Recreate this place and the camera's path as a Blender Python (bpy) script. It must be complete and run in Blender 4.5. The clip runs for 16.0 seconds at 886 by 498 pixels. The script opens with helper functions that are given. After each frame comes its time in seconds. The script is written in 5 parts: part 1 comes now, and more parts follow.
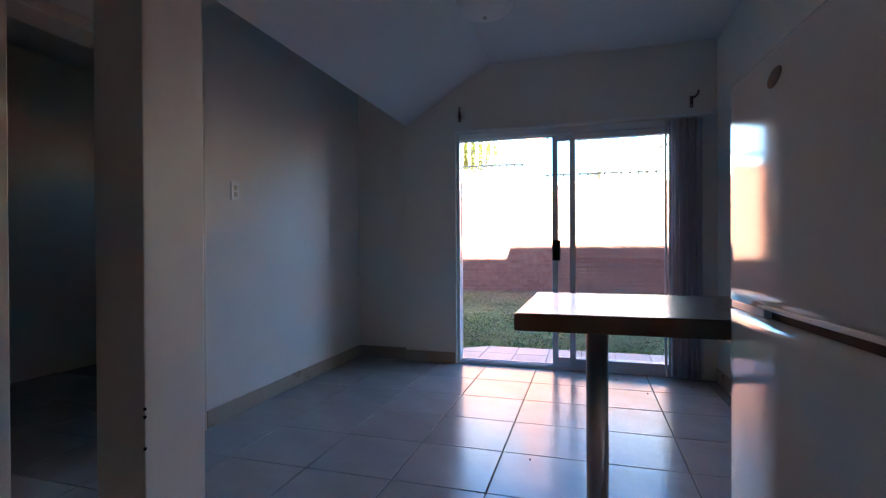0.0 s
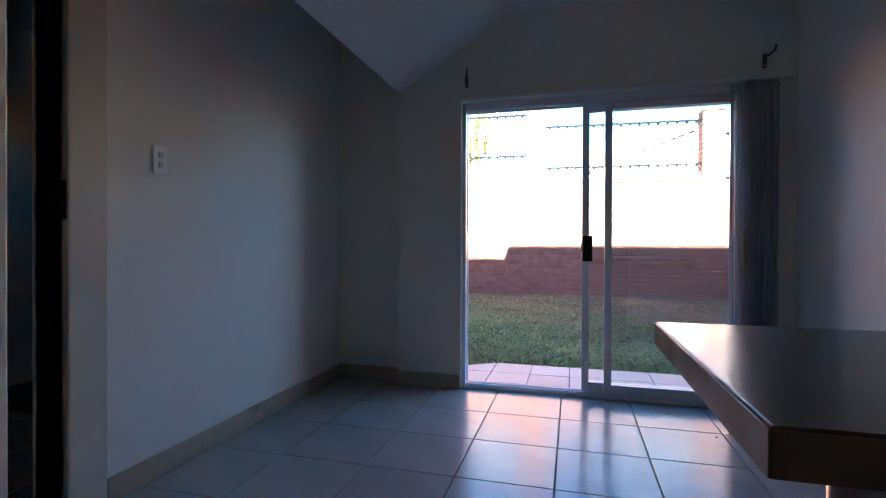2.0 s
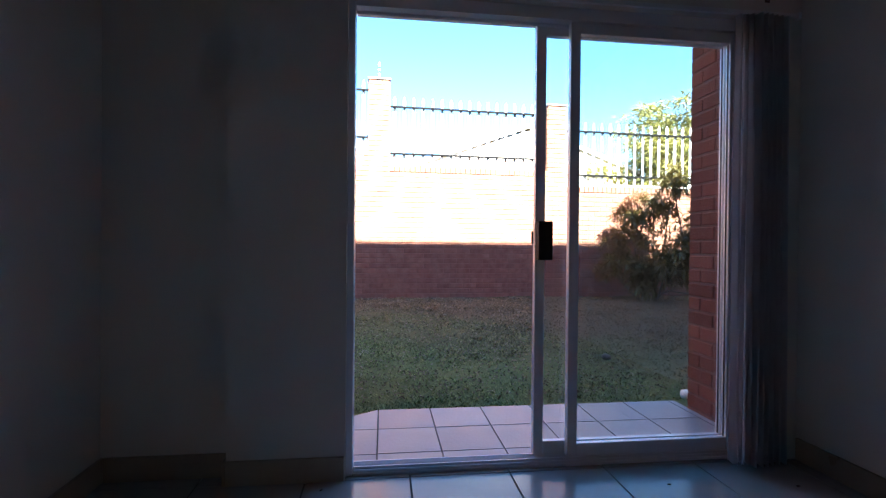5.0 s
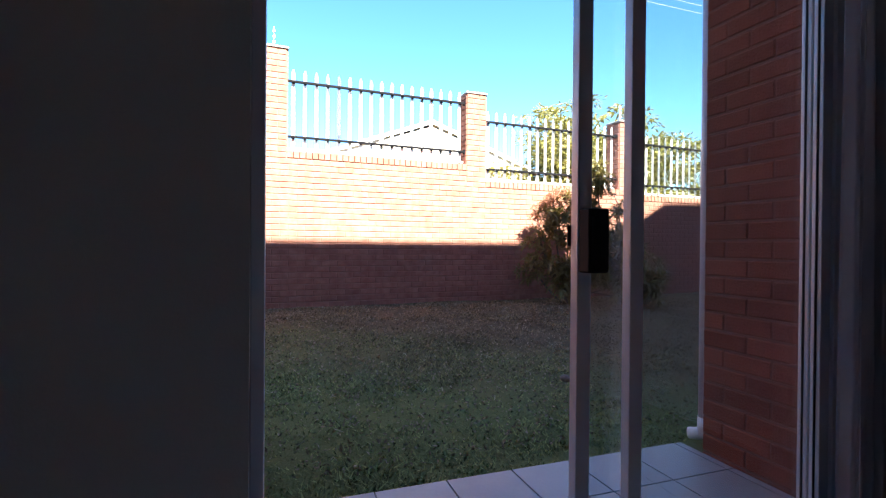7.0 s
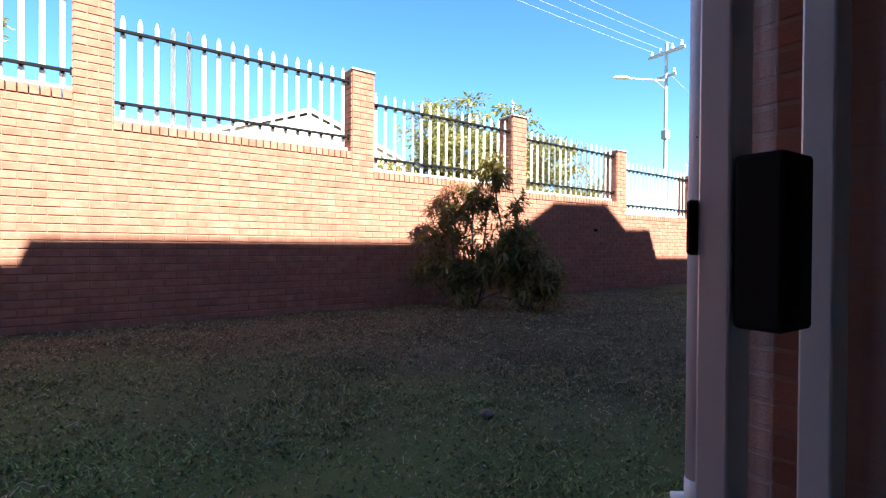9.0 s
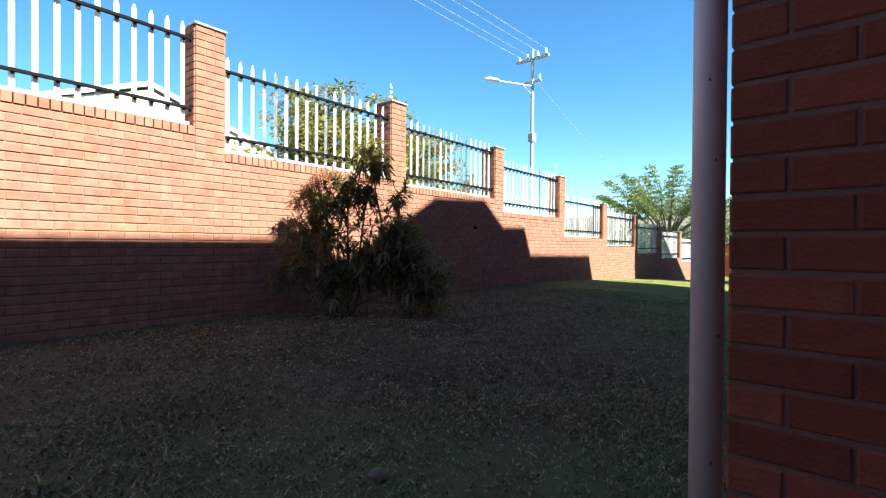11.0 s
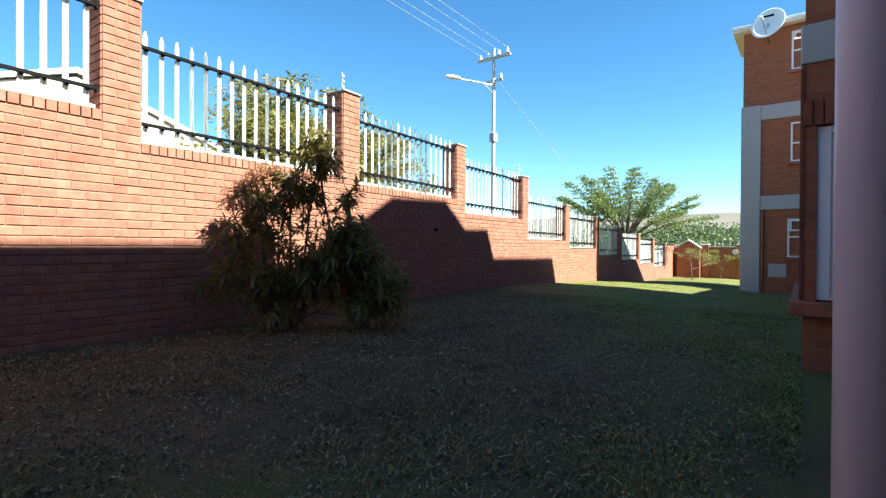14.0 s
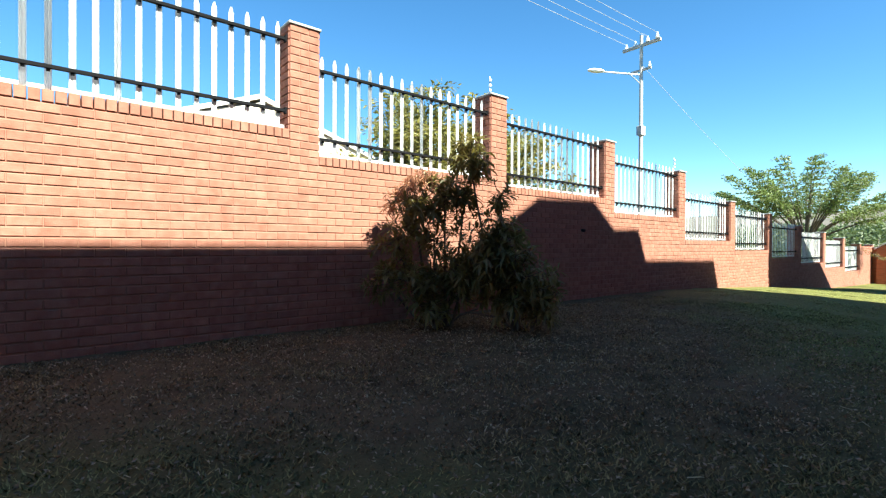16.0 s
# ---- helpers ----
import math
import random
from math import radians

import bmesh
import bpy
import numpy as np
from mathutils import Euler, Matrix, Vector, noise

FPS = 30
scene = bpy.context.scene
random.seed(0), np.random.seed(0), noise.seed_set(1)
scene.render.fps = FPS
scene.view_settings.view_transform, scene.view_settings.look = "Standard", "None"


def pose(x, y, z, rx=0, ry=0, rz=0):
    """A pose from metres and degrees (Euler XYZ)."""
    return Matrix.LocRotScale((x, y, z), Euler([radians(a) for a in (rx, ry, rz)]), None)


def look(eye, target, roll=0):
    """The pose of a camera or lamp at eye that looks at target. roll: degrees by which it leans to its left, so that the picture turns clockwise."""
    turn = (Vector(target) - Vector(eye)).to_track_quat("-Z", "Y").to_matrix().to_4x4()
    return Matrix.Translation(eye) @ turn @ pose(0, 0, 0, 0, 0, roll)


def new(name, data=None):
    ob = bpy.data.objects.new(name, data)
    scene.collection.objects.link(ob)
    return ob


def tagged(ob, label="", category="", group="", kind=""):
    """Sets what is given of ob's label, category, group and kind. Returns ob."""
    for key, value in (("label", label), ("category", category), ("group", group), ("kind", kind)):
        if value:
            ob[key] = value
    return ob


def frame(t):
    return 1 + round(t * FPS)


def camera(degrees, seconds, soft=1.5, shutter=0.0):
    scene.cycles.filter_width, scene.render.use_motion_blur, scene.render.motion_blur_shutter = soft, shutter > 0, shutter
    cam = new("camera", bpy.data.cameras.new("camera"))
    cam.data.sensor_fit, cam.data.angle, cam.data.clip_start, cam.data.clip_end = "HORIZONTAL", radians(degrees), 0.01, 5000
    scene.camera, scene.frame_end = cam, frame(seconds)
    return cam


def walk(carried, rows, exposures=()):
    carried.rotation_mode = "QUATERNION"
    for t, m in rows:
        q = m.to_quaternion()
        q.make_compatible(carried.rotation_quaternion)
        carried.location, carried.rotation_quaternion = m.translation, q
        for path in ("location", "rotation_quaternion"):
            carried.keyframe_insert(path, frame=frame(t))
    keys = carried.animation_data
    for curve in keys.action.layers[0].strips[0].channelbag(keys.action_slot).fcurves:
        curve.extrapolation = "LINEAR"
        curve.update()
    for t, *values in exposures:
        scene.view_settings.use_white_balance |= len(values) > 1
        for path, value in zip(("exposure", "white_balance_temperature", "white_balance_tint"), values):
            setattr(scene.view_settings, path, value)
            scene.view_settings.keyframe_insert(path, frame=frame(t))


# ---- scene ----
cam = camera(84.8, 16.0, soft=1.25)
METRES, EYE, TILT, LEAN, TURN = 6.02, 1.05, 0.0, 0.0, 16.5
ROWS = [
    (0.0, 0.0, 0.0, 0.0, -0.0, -0.28, 0.27),
    (0.5, 0.0017, 0.0353, 0.001, 0.5, -0.19, 0.12),
    (1.0, -0.0011, 0.0674, 0.0001, 0.41, -0.24, 0.06),
    (1.5, -0.0079, 0.1068, 0.0012, 0.18, -0.50, -0.17),
    (2.0, -0.0172, 0.143, -0.0036, -1.5, -0.35, -0.21),
    (2.5, -0.0233, 0.1787, -0.0056, -5.2, -0.38, -0.21),
    (3.0, -0.0328, 0.2129, -0.005, -8.74, -0.41, -0.28),
    (3.5, -0.0422, 0.2543, -0.0052, -12.91, -0.41, -0.35),
    (6.0, -0.0475, 0.4693, -0.0126, -29.43, -0.36, -0.5),
    (6.5, -0.0391, 0.5091, -0.0108, -32.47, -0.34, -0.44),
    (7.0, -0.024, 0.5513, -0.0087, -35.97, -0.38, -0.47),
    (7.5, -0.0084, 0.5892, -0.0093, -40.12, -0.35, -0.47),
    (8.0, 0.0148, 0.6251, -0.0089, -43.57, -0.4, -0.4),
    (8.5, 0.0382, 0.6535, -0.0068, -46.82, -0.4, -0.43),
    (11.0, 0.1654, 0.7681, -0.0078, -65.11, -0.51, -0.43),
    (11.5, 0.1864, 0.7816, -0.0065, -69.83, -0.46, -0.42),
    (12.0, 0.211, 0.7864, -0.0064, -72.33, -0.5, -0.36),
    (12.5, 0.2374, 0.7894, -0.0038, -72.9, -0.48, -0.33),
    (13.0, 0.2559, 0.7915, -0.0029, -73.03, -0.43, -0.33),
    (13.5, 0.2641, 0.7964, -0.0028, -72.56, -0.4, -0.34),
    (14.0, 0.2664, 0.8047, -0.0005, -69.69, -0.37, -0.32),
    (14.5, 0.2645, 0.8119, 0.0011, -65.29, -0.35, -0.3),
    (15.0, 0.2598, 0.8202, 0.0014, -61.67, -0.35, -0.31),
    (15.5, 0.2551, 0.8275, 0.0007, -57.83, -0.34, -0.27),
    (16.0, 0.251, 0.8333, 0.0003, -53.93, -0.32, -0.25),
]
walk(cam, [(t, pose(0, 0, EYE, TILT, LEAN, TURN) @ pose(METRES * x, METRES * y, METRES * z, 90 + pitch, roll, yaw)) for t, x, y, z, yaw, pitch, roll in ROWS],
     [(0.0, 4.97, 6050, -4), (2.0, 4.68, 6050, -4), (3.5, 4.36, 6050, -4), (6.0, 3.42, 6650, 7), (8.5, 2.66, 6650, 5), (11.0, 2.10, 6550, -6), (16.0, 2.03, 6550, -6)])

# ---- light ----
SUN = Vector((-0.02, 1.0, -1.1)).normalized()
world = bpy.data.worlds.new("world")
scene.world = world
world.use_nodes = True
wn = world.node_tree
sky = wn.nodes.new("ShaderNodeTexSky")
sky.sky_type, sky.sun_disc = "NISHITA", False
sky.sun_elevation = math.asin(-SUN.z)
sky.sun_rotation = math.atan2(-SUN.x, -SUN.y)
sky.altitude, sky.air_density, sky.dust_density, sky.ozone_density = 1400, 1.0, 0.0, 3.0
deeper = wn.nodes.new("ShaderNodeHueSaturation")
deeper.inputs["Saturation"].default_value, deeper.inputs["Value"].default_value = 1.22, 1.12
wn.links.new(sky.outputs[0], deeper.inputs["Color"])
wn.links.new(deeper.outputs[0], wn.nodes["Background"].inputs[0])
wn.nodes["Background"].inputs[1].default_value = 0.063
sun_data = bpy.data.lights.new("sun", "SUN")
sun_data.energy, sun_data.angle, sun_data.color = 5.0, radians(0.55), (1.0, 0.945, 0.865)
sun = new("sun", sun_data)
sun.matrix_world = look((0, 0, 30), Vector((0, 0, 30)) + SUN)

# ---- materials ----
def material(name, base, rough=0.6, metal=0.0, spread=0.12, scale=6.0, fine=80.0, bump=0.15, tint=None, per_object=0.0, per_island=0.0,
             stretch=(1, 1, 1), stain=None, stain_scale=1.2, stain_amount=0.5, gloss_spread=0.1, spec=0.5, lush=None):
    """Procedural surface: base colour, variation at two scales, fine relief, and optional blotches of a second colour."""
    m = bpy.data.materials.new(name)
    m.use_nodes = True
    t = m.node_tree
    n, l = t.nodes, t.links
    b = n["Principled BSDF"]
    b.inputs["Metallic"].default_value = metal
    b.inputs["Specular IOR Level"].default_value = spec
    co = n.new("ShaderNodeTexCoord")
    mp = n.new("ShaderNodeMapping")
    mp.inputs["Scale"].default_value = stretch
    l.new(co.outputs["Object"], mp.inputs["Vector"])

    def noise_tex(s, detail):
        x = n.new("ShaderNodeTexNoise")
        x.inputs["Scale"].default_value, x.inputs["Detail"].default_value = s, detail
        l.new(mp.outputs[0], x.inputs["Vector"])
        return x.outputs["Fac"]

    def mix(fac, a, c):
        x = n.new("ShaderNodeMix")
        x.data_type = "RGBA"
        for s, v in ((x.inputs[0], fac), (x.inputs[6], a), (x.inputs[7], c)):
            if hasattr(v, "links"):
                l.new(v, s)
            else:
                s.default_value = v
        return x.outputs[2]

    def ranged(v, lo, hi, a=0.3, c=0.7):
        x = n.new("ShaderNodeMapRange")
        for s, w in zip(x.inputs[1:5], (a, c, lo, hi)):
            s.default_value = w
        l.new(v, x.inputs[0])
        return x.outputs[0]

    big, small = noise_tex(scale, 4), noise_tex(fine, 5)
    rgb = (*base, 1)
    dark = (*[c * (1 - 1.6 * spread) for c in base], 1)
    other = (*(tint or [min(1, c * (1 + spread)) for c in base]), 1)
    col = mix(ranged(big, 0, 1), dark, other)
    col = mix(ranged(small, 0.25, 0.8), rgb, col)
    if stain:
        col = mix(ranged(noise_tex(stain_scale, 6), 0, stain_amount, 0.5, 0.72), col, (*stain, 1))
    if lush:
        # greener and lighter near the house and away from x 3.4, in uneven patches
        sep, sm = n.new("ShaderNodeSeparateXYZ"), n.new("ShaderNodeMath")
        l.new(co.outputs["Object"], sep.inputs[0])
        away, reach = n.new("ShaderNodeMath"), n.new("ShaderNodeMath")
        away.operation, away.inputs[1].default_value = "SUBTRACT", 3.4
        reach.operation = "ABSOLUTE"
        l.new(sep.outputs[0], away.inputs[0])
        l.new(away.outputs[0], reach.inputs[0])
        sm.operation, sm.inputs[1].default_value = "MULTIPLY_ADD", 0.23
        l.new(reach.outputs[0], sm.inputs[0])
        l.new(noise_tex(0.8, 3), sm.inputs[2])
        dry = n.new("ShaderNodeMath")
        dry.operation, dry.inputs[1].default_value = "MULTIPLY_ADD", -0.30
        l.new(sep.outputs[1], dry.inputs[0])
        l.new(sm.outputs[0], dry.inputs[2])
        col = mix(ranged(dry.outputs[0], 0, 1, -1.35, -0.5), col, (*lush, 1))
    vary = None
    if per_object:
        vary = n.new("ShaderNodeObjectInfo").outputs["Random"], per_object
    if per_island:
        vary = n.new("ShaderNodeNewGeometry").outputs["Random Per Island"], per_island
    if vary:
        h = n.new("ShaderNodeHueSaturation")
        l.new(ranged(vary[0], 1 - vary[1], 1 + vary[1], 0, 1), h.inputs["Value"])
        l.new(col, h.inputs["Color"])
        col = h.outputs[0]
    l.new(col, b.inputs["Base Color"])
    l.new(ranged(big, max(0.02, rough - gloss_spread), min(1, rough + gloss_spread)), b.inputs["Roughness"])
    if bump:
        bp = n.new("ShaderNodeBump")
        bp.inputs["Strength"].default_value, bp.inputs["Distance"].default_value = bump, 0.01
        l.new(small, bp.inputs["Height"])
        l.new(bp.outputs[0], b.inputs["Normal"])
    return m


def glass_material(name, colour=(0.95, 0.97, 0.97), rough=0.0):
    """Clear pane: gloss grows towards grazing views."""
    m = bpy.data.materials.new(name)
    m.use_nodes = True
    n, l = m.node_tree.nodes, m.node_tree.links
    n.remove(n["Principled BSDF"])
    clear, shine, facing, mixed, power, amount = (n.new(k) for k in ("ShaderNodeBsdfTransparent", "ShaderNodeBsdfGlossy", "ShaderNodeLayerWeight", "ShaderNodeMixShader", "ShaderNodeMath", "ShaderNodeMath"))
    clear.inputs[0].default_value = (*colour, 1)
    shine.inputs["Roughness"].default_value = rough
    power.operation, power.inputs[1].default_value = "POWER", 4.5
    amount.operation, amount.inputs[1].default_value, amount.inputs[2].default_value = "MULTIPLY_ADD", 0.85, 0.045
    l.new(facing.outputs["Facing"], power.inputs[0])
    l.new(power.outputs[0], amount.inputs[0])
    l.new(amount.outputs[0], mixed.inputs[0])
    l.new(clear.outputs[0], mixed.inputs[1])
    l.new(shine.outputs[0], mixed.inputs[2])
    l.new(mixed.outputs[0], n["Material Output"].inputs[0])
    return m


WALL_PAINT = material("wall_paint", (0.80, 0.755, 0.67), 0.55, spread=0.05, scale=1.6, fine=140, bump=0.08, stain=(0.66, 0.62, 0.56), stain_amount=0.35)
CEILING_PAINT = material("ceiling_paint", (0.76, 0.75, 0.74), 0.7, spread=0.04, scale=2, fine=120, bump=0.06)
JAMB_PAINT = material("jamb_paint", (0.60, 0.54, 0.43), 0.4, spread=0.06, scale=5, fine=90, bump=0.05)
FLOOR_TILE = material("floor_tile", (0.40, 0.36, 0.335), 0.22, spec=0.36, spread=0.10, scale=5, fine=40, bump=0.03, per_object=0.06, gloss_spread=0.06, stain=(0.33, 0.28, 0.25), stain_scale=3)
GROUT = material("grout", (0.12, 0.105, 0.095), 0.9, bump=0.2)
SKIRTING = material("skirting_tile", (0.40, 0.31, 0.22), 0.35, spread=0.1, scale=7, fine=50, bump=0.05, per_object=0.05)
PATIO_TILE = material("patio_tile", (0.385, 0.372, 0.375), 0.45, spread=0.1, scale=6, fine=60, bump=0.08, per_object=0.08, stain=(0.32, 0.28, 0.26), stain_scale=4)
ALUMINIUM = material("aluminium", (0.82, 0.83, 0.85), 0.42, metal=0.3, spread=0.04, scale=8, fine=200, bump=0.02)
BLACK_PLASTIC = material("black_plastic", (0.012, 0.011, 0.011), 0.65, spread=0.1, bump=0.05, spec=0.2)
STEEL = material("brushed_steel", (0.55, 0.52, 0.48), 0.28, metal=1.0, spread=0.06, scale=8, fine=120, bump=0.04, stretch=(1, 1, 0.05))
LAMINATE = material("table_laminate", (0.10, 0.072, 0.058), 0.24, spread=0.05, scale=5, fine=160, bump=0.02, gloss_spread=0.03)
LAMINATE_EDGE = material("laminate_edge", (0.17, 0.122, 0.083), 0.4, spread=0.12, scale=4, fine=60, bump=0.05, stretch=(0.2, 3, 3))
FRIDGE_WHITE = material("fridge_enamel", (0.88, 0.86, 0.82), 0.05, spread=0.02, scale=3, fine=250, bump=0.012, gloss_spread=0.01)
CURTAIN_CLOTH = material("curtain_cloth", (0.68, 0.64, 0.64), 0.85, spread=0.12, scale=5, fine=300, bump=0.25)
LINING_CLOTH = material("curtain_lining", (0.72, 0.72, 0.75), 0.8, spread=0.06, scale=5, fine=300, bump=0.2)
WHITE_PLASTIC = material("white_plastic", (0.86, 0.85, 0.83), 0.35, spread=0.03, scale=10, bump=0.02)
RUST = material("rusty_iron", (0.12, 0.08, 0.06), 0.7, metal=0.3, spread=0.3, scale=30, fine=120)
BRICK = material("red_brick", (0.335, 0.143, 0.103), 0.92, spread=0.22, scale=9, fine=90, bump=0.45, spec=0.06, tint=(0.405, 0.203, 0.156), per_object=0.11, stain=(0.25, 0.09, 0.06), stain_scale=5)
BRICK_MASS = material("red_brick_mass", (0.335, 0.143, 0.103), 0.92, spread=0.22, scale=9, fine=90, bump=0.45, spec=0.06, tint=(0.405, 0.203, 0.156), per_island=0.11, stain=(0.44, 0.27, 0.22), stain_scale=6.0, stain_amount=0.2)
# Redder building brick, its base also darkened to stand for the fin's deep shade.
FIN_BRICK = material("shaded_red_brick", (0.26, 0.084, 0.054), 0.9, spread=0.25, scale=9, fine=90, bump=0.5, spec=0.1, tint=(0.32, 0.115, 0.076), per_object=0.22, stain=(0.13, 0.045, 0.032), stain_scale=5)
MORTAR_RED = material("red_mortar", (0.34, 0.18, 0.135), 0.95, spec=0.06, spread=0.15, scale=10, fine=120, bump=0.4)
MORTAR = material("mortar", (0.24, 0.15, 0.13), 0.95, spec=0.1, spread=0.15, scale=10, fine=120, bump=0.4)
CONCRETE = material("grey_render", (0.42, 0.42, 0.42), 0.9, spread=0.08, scale=2, fine=60, bump=0.2, stain=(0.32, 0.32, 0.33), stain_scale=1.0)
PIPE_PAINT = material("pipe_paint", (0.66, 0.60, 0.68), 0.35, spread=0.04, scale=4, fine=60, bump=0.03, stain=(0.55, 0.50, 0.56), stain_scale=6, stain_amount=0.3)
FENCE_WHITE = material("fence_galvanised", (0.82, 0.83, 0.84), 0.4, spread=0.05, scale=6, fine=90, bump=0.05)
FENCE_DARK = material("fence_rail_dark", (0.012, 0.012, 0.014), 0.8, spread=0.1, bump=0.08, spec=0.04)
GRASS_BLADE = material("grass_blade", (0.188, 0.134, 0.062), 0.75, spread=0.3, scale=2.2, fine=30, bump=0.0, tint=(0.30, 0.22, 0.11), per_island=0.7, spec=0.12, stain=(0.105, 0.070, 0.038), stain_scale=1.5, stain_amount=0.8, lush=(0.220, 0.232, 0.076))
STONE = material("field_stone", (0.20, 0.14, 0.115), 0.9, spread=0.25, scale=20, fine=120, bump=0.4, spec=0.2)
DRY_LEAF = material("dry_leaf", (0.30, 0.225, 0.15), 0.85, spec=0.1, spread=0.2, per_island=0.4, bump=0.1)
SOIL = material("lawn_ground", (0.112, 0.075, 0.042), 0.95, spec=0.1, spread=0.45, scale=7, fine=70, bump=1.0, tint=(0.15, 0.108, 0.058), stain=(0.16, 0.108, 0.060), stain_scale=0.7, stain_amount=0.7, lush=(0.135, 0.136, 0.046))
GLASS = glass_material("pane_glass")
# The blue base colour stands in for sky mirrored in the panes.
SKY_BLUE_GLASS = material("window_glass_sky_blue", (0.09, 0.17, 0.25), 0.05, spread=0.1, scale=2, bump=0.0, spec=0.8)


def let_light_through(m, share):
    """Thin cloth: part of the daylight behind it comes through."""
    n, l = m.node_tree.nodes, m.node_tree.links
    tr, mx = n.new("ShaderNodeBsdfTranslucent"), n.new("ShaderNodeMixShader")
    tr.inputs[0].default_value = (0.62, 0.60, 0.62, 1)
    mx.inputs[0].default_value = share
    l.new(n["Principled BSDF"].outputs[0], mx.inputs[1])
    l.new(tr.outputs[0], mx.inputs[2])
    l.new(mx.outputs[0], n["Material Output"].inputs[0])


let_light_through(CURTAIN_CLOTH, 0.40)
let_light_through(LINING_CLOTH, 0.55)


# ---- building helpers ----
def mesh_object(name, bm, mat, smooth=False):
    me = bpy.data.meshes.new(name)
    bm.normal_update()
    bm.to_mesh(me)
    bm.free()
    for m in mat if isinstance(mat, (list, tuple)) else [mat]:
        me.materials.append(m)
    if smooth:
        for p in me.polygons:
            p.use_smooth = True
    return new(name, me)


def part(name, bm, mat, parent, label="", smooth=False):
    ob = mesh_object(name, bm, mat, smooth)
    ob.parent = parent
    if label:
        ob["label"] = label
    return ob


def empty(name, label, category, group="", at=(0, 0, 0)):
    ob = new(name)
    ob.empty_display_size = 0.1
    ob.location = at
    return tagged(ob, label, category, group)


def add_box(bm, x0, y0, z0, x1, y1, z1, bevel=0.0, mat=0):
    v = [bm.verts.new((x, y, z)) for z in (z0, z1) for x, y in ((x0, y0), (x1, y0), (x1, y1), (x0, y1))]
    faces = [bm.faces.new([v[i] for i in q]) for q in ((3, 2, 1, 0), (4, 5, 6, 7), (0, 1, 5, 4), (1, 2, 6, 5), (2, 3, 7, 6), (3, 0, 4, 7))]
    for f in faces:
        f.material_index = mat
    if bevel:
        edges = list({e for f in faces for e in f.edges})
        bmesh.ops.bevel(bm, geom=edges, offset=bevel, segments=2, affect="EDGES", profile=0.5)
    return bm


def box(x0, y0, z0, x1, y1, z1, bevel=0.0):
    return add_box(bmesh.new(), x0, y0, z0, x1, y1, z1, bevel)


def boxes(rows, bevel=0.0):
    bm = bmesh.new()
    for r in rows:
        add_box(bm, *r, bevel=bevel)
    return bm


def add_tube(bm, a, b, r, sides=16, r2=None, caps=True):
    a, b = Vector(a), Vector(b)
    d = b - a
    m = Matrix.Translation((a + b) / 2) @ d.to_track_quat("Z", "Y").to_matrix().to_4x4()
    bmesh.ops.create_cone(bm, cap_ends=caps, segments=sides, radius1=r, radius2=r if r2 is None else r2, depth=d.length, matrix=m)
    return bm


def tube(a, b, r, sides=16, r2=None):
    return add_tube(bmesh.new(), a, b, r, sides, r2)


def extrude_profile(points, axis, lo, hi):
    """A closed outline, given as pairs in the plane across the axis, drawn out from lo to hi."""
    bm = bmesh.new()
    place = {"y": lambda u, v, w: (u, w, v), "x": lambda u, v, w: (w, u, v)}[axis]
    rings = [[bm.verts.new(place(u, v, w)) for u, v in points] for w in (lo, hi)]
    bm.faces.new(rings[0])
    bm.faces.new(rings[1][::-1])
    for i in range(len(points)):
        j = (i + 1) % len(points)
        bm.faces.new((rings[0][j], rings[0][i], rings[1][i], rings[1][j]))
    bmesh.ops.recalc_face_normals(bm, faces=bm.faces)
    return bm


def structure(name, bm, mat, label, category):
    return tagged(mesh_object(name, bm, mat), label, category, kind="structure")


# ---- the ground: one sheet to the horizon ----
def smooth(a, b, v):
    v = min(1, max(0, (v - a) / (b - a)))
    return v * v * (3 - 2 * v)


def ground_z(x, y):
    z = -0.035 + 0.125 * smooth(6.0, 9.5, y) - 0.12 * (1 - smooth(4.2, 4.6, y))
    d = max(0, x - 10.5)
    z -= 0.034 * min(d, 16) + 0.0010 * min(d, 16) ** 2 + 0.020 * min(max(0, d - 16), 30)
    far = max(0, math.hypot(x - 5, y - 8) - 45)
    z -= 0.02 * min(far, 150)
    return z


def ground_sheet():
    def lines(lo, hi, step, reach):
        mid = list(np.arange(lo, hi + step / 2, step))
        out = [0.6 * 1.45 ** k for k in range(1, 24)]
        return [lo - o for o in reversed(out) if o < reach] + mid + [hi + o for o in out if o < reach]
    xs, ys = lines(-5, 14, 0.12, 2500), lines(4.2, 11, 0.12, 2500)
    verts, faces = [], []
    for y in ys:
        for x in xs:
            z = ground_z(x, y)
            if -6 < x < 32 and 5.2 < y < 12:
                z += 0.020 * (noise.noise((x * 1.7, y * 1.7, 0.3)) + 0.5 * noise.noise((x * 5, y * 5, 3.1)))
            verts.append((x, y, z))
    w = len(xs)
    for j in range(len(ys) - 1):
        for i in range(w - 1):
            a = j * w + i
            faces.append((a, a + 1, a + w + 1, a + w))
    me = bpy.data.meshes.new("ground")
    me.from_pydata(verts, [], faces)
    me.materials.append(SOIL)
    for p in me.polygons:
        p.use_smooth = True
    return tagged(new("ground", me), "patchy lawn with worn dry earth running along the wall", "lawn", kind="structure")


ground_sheet()

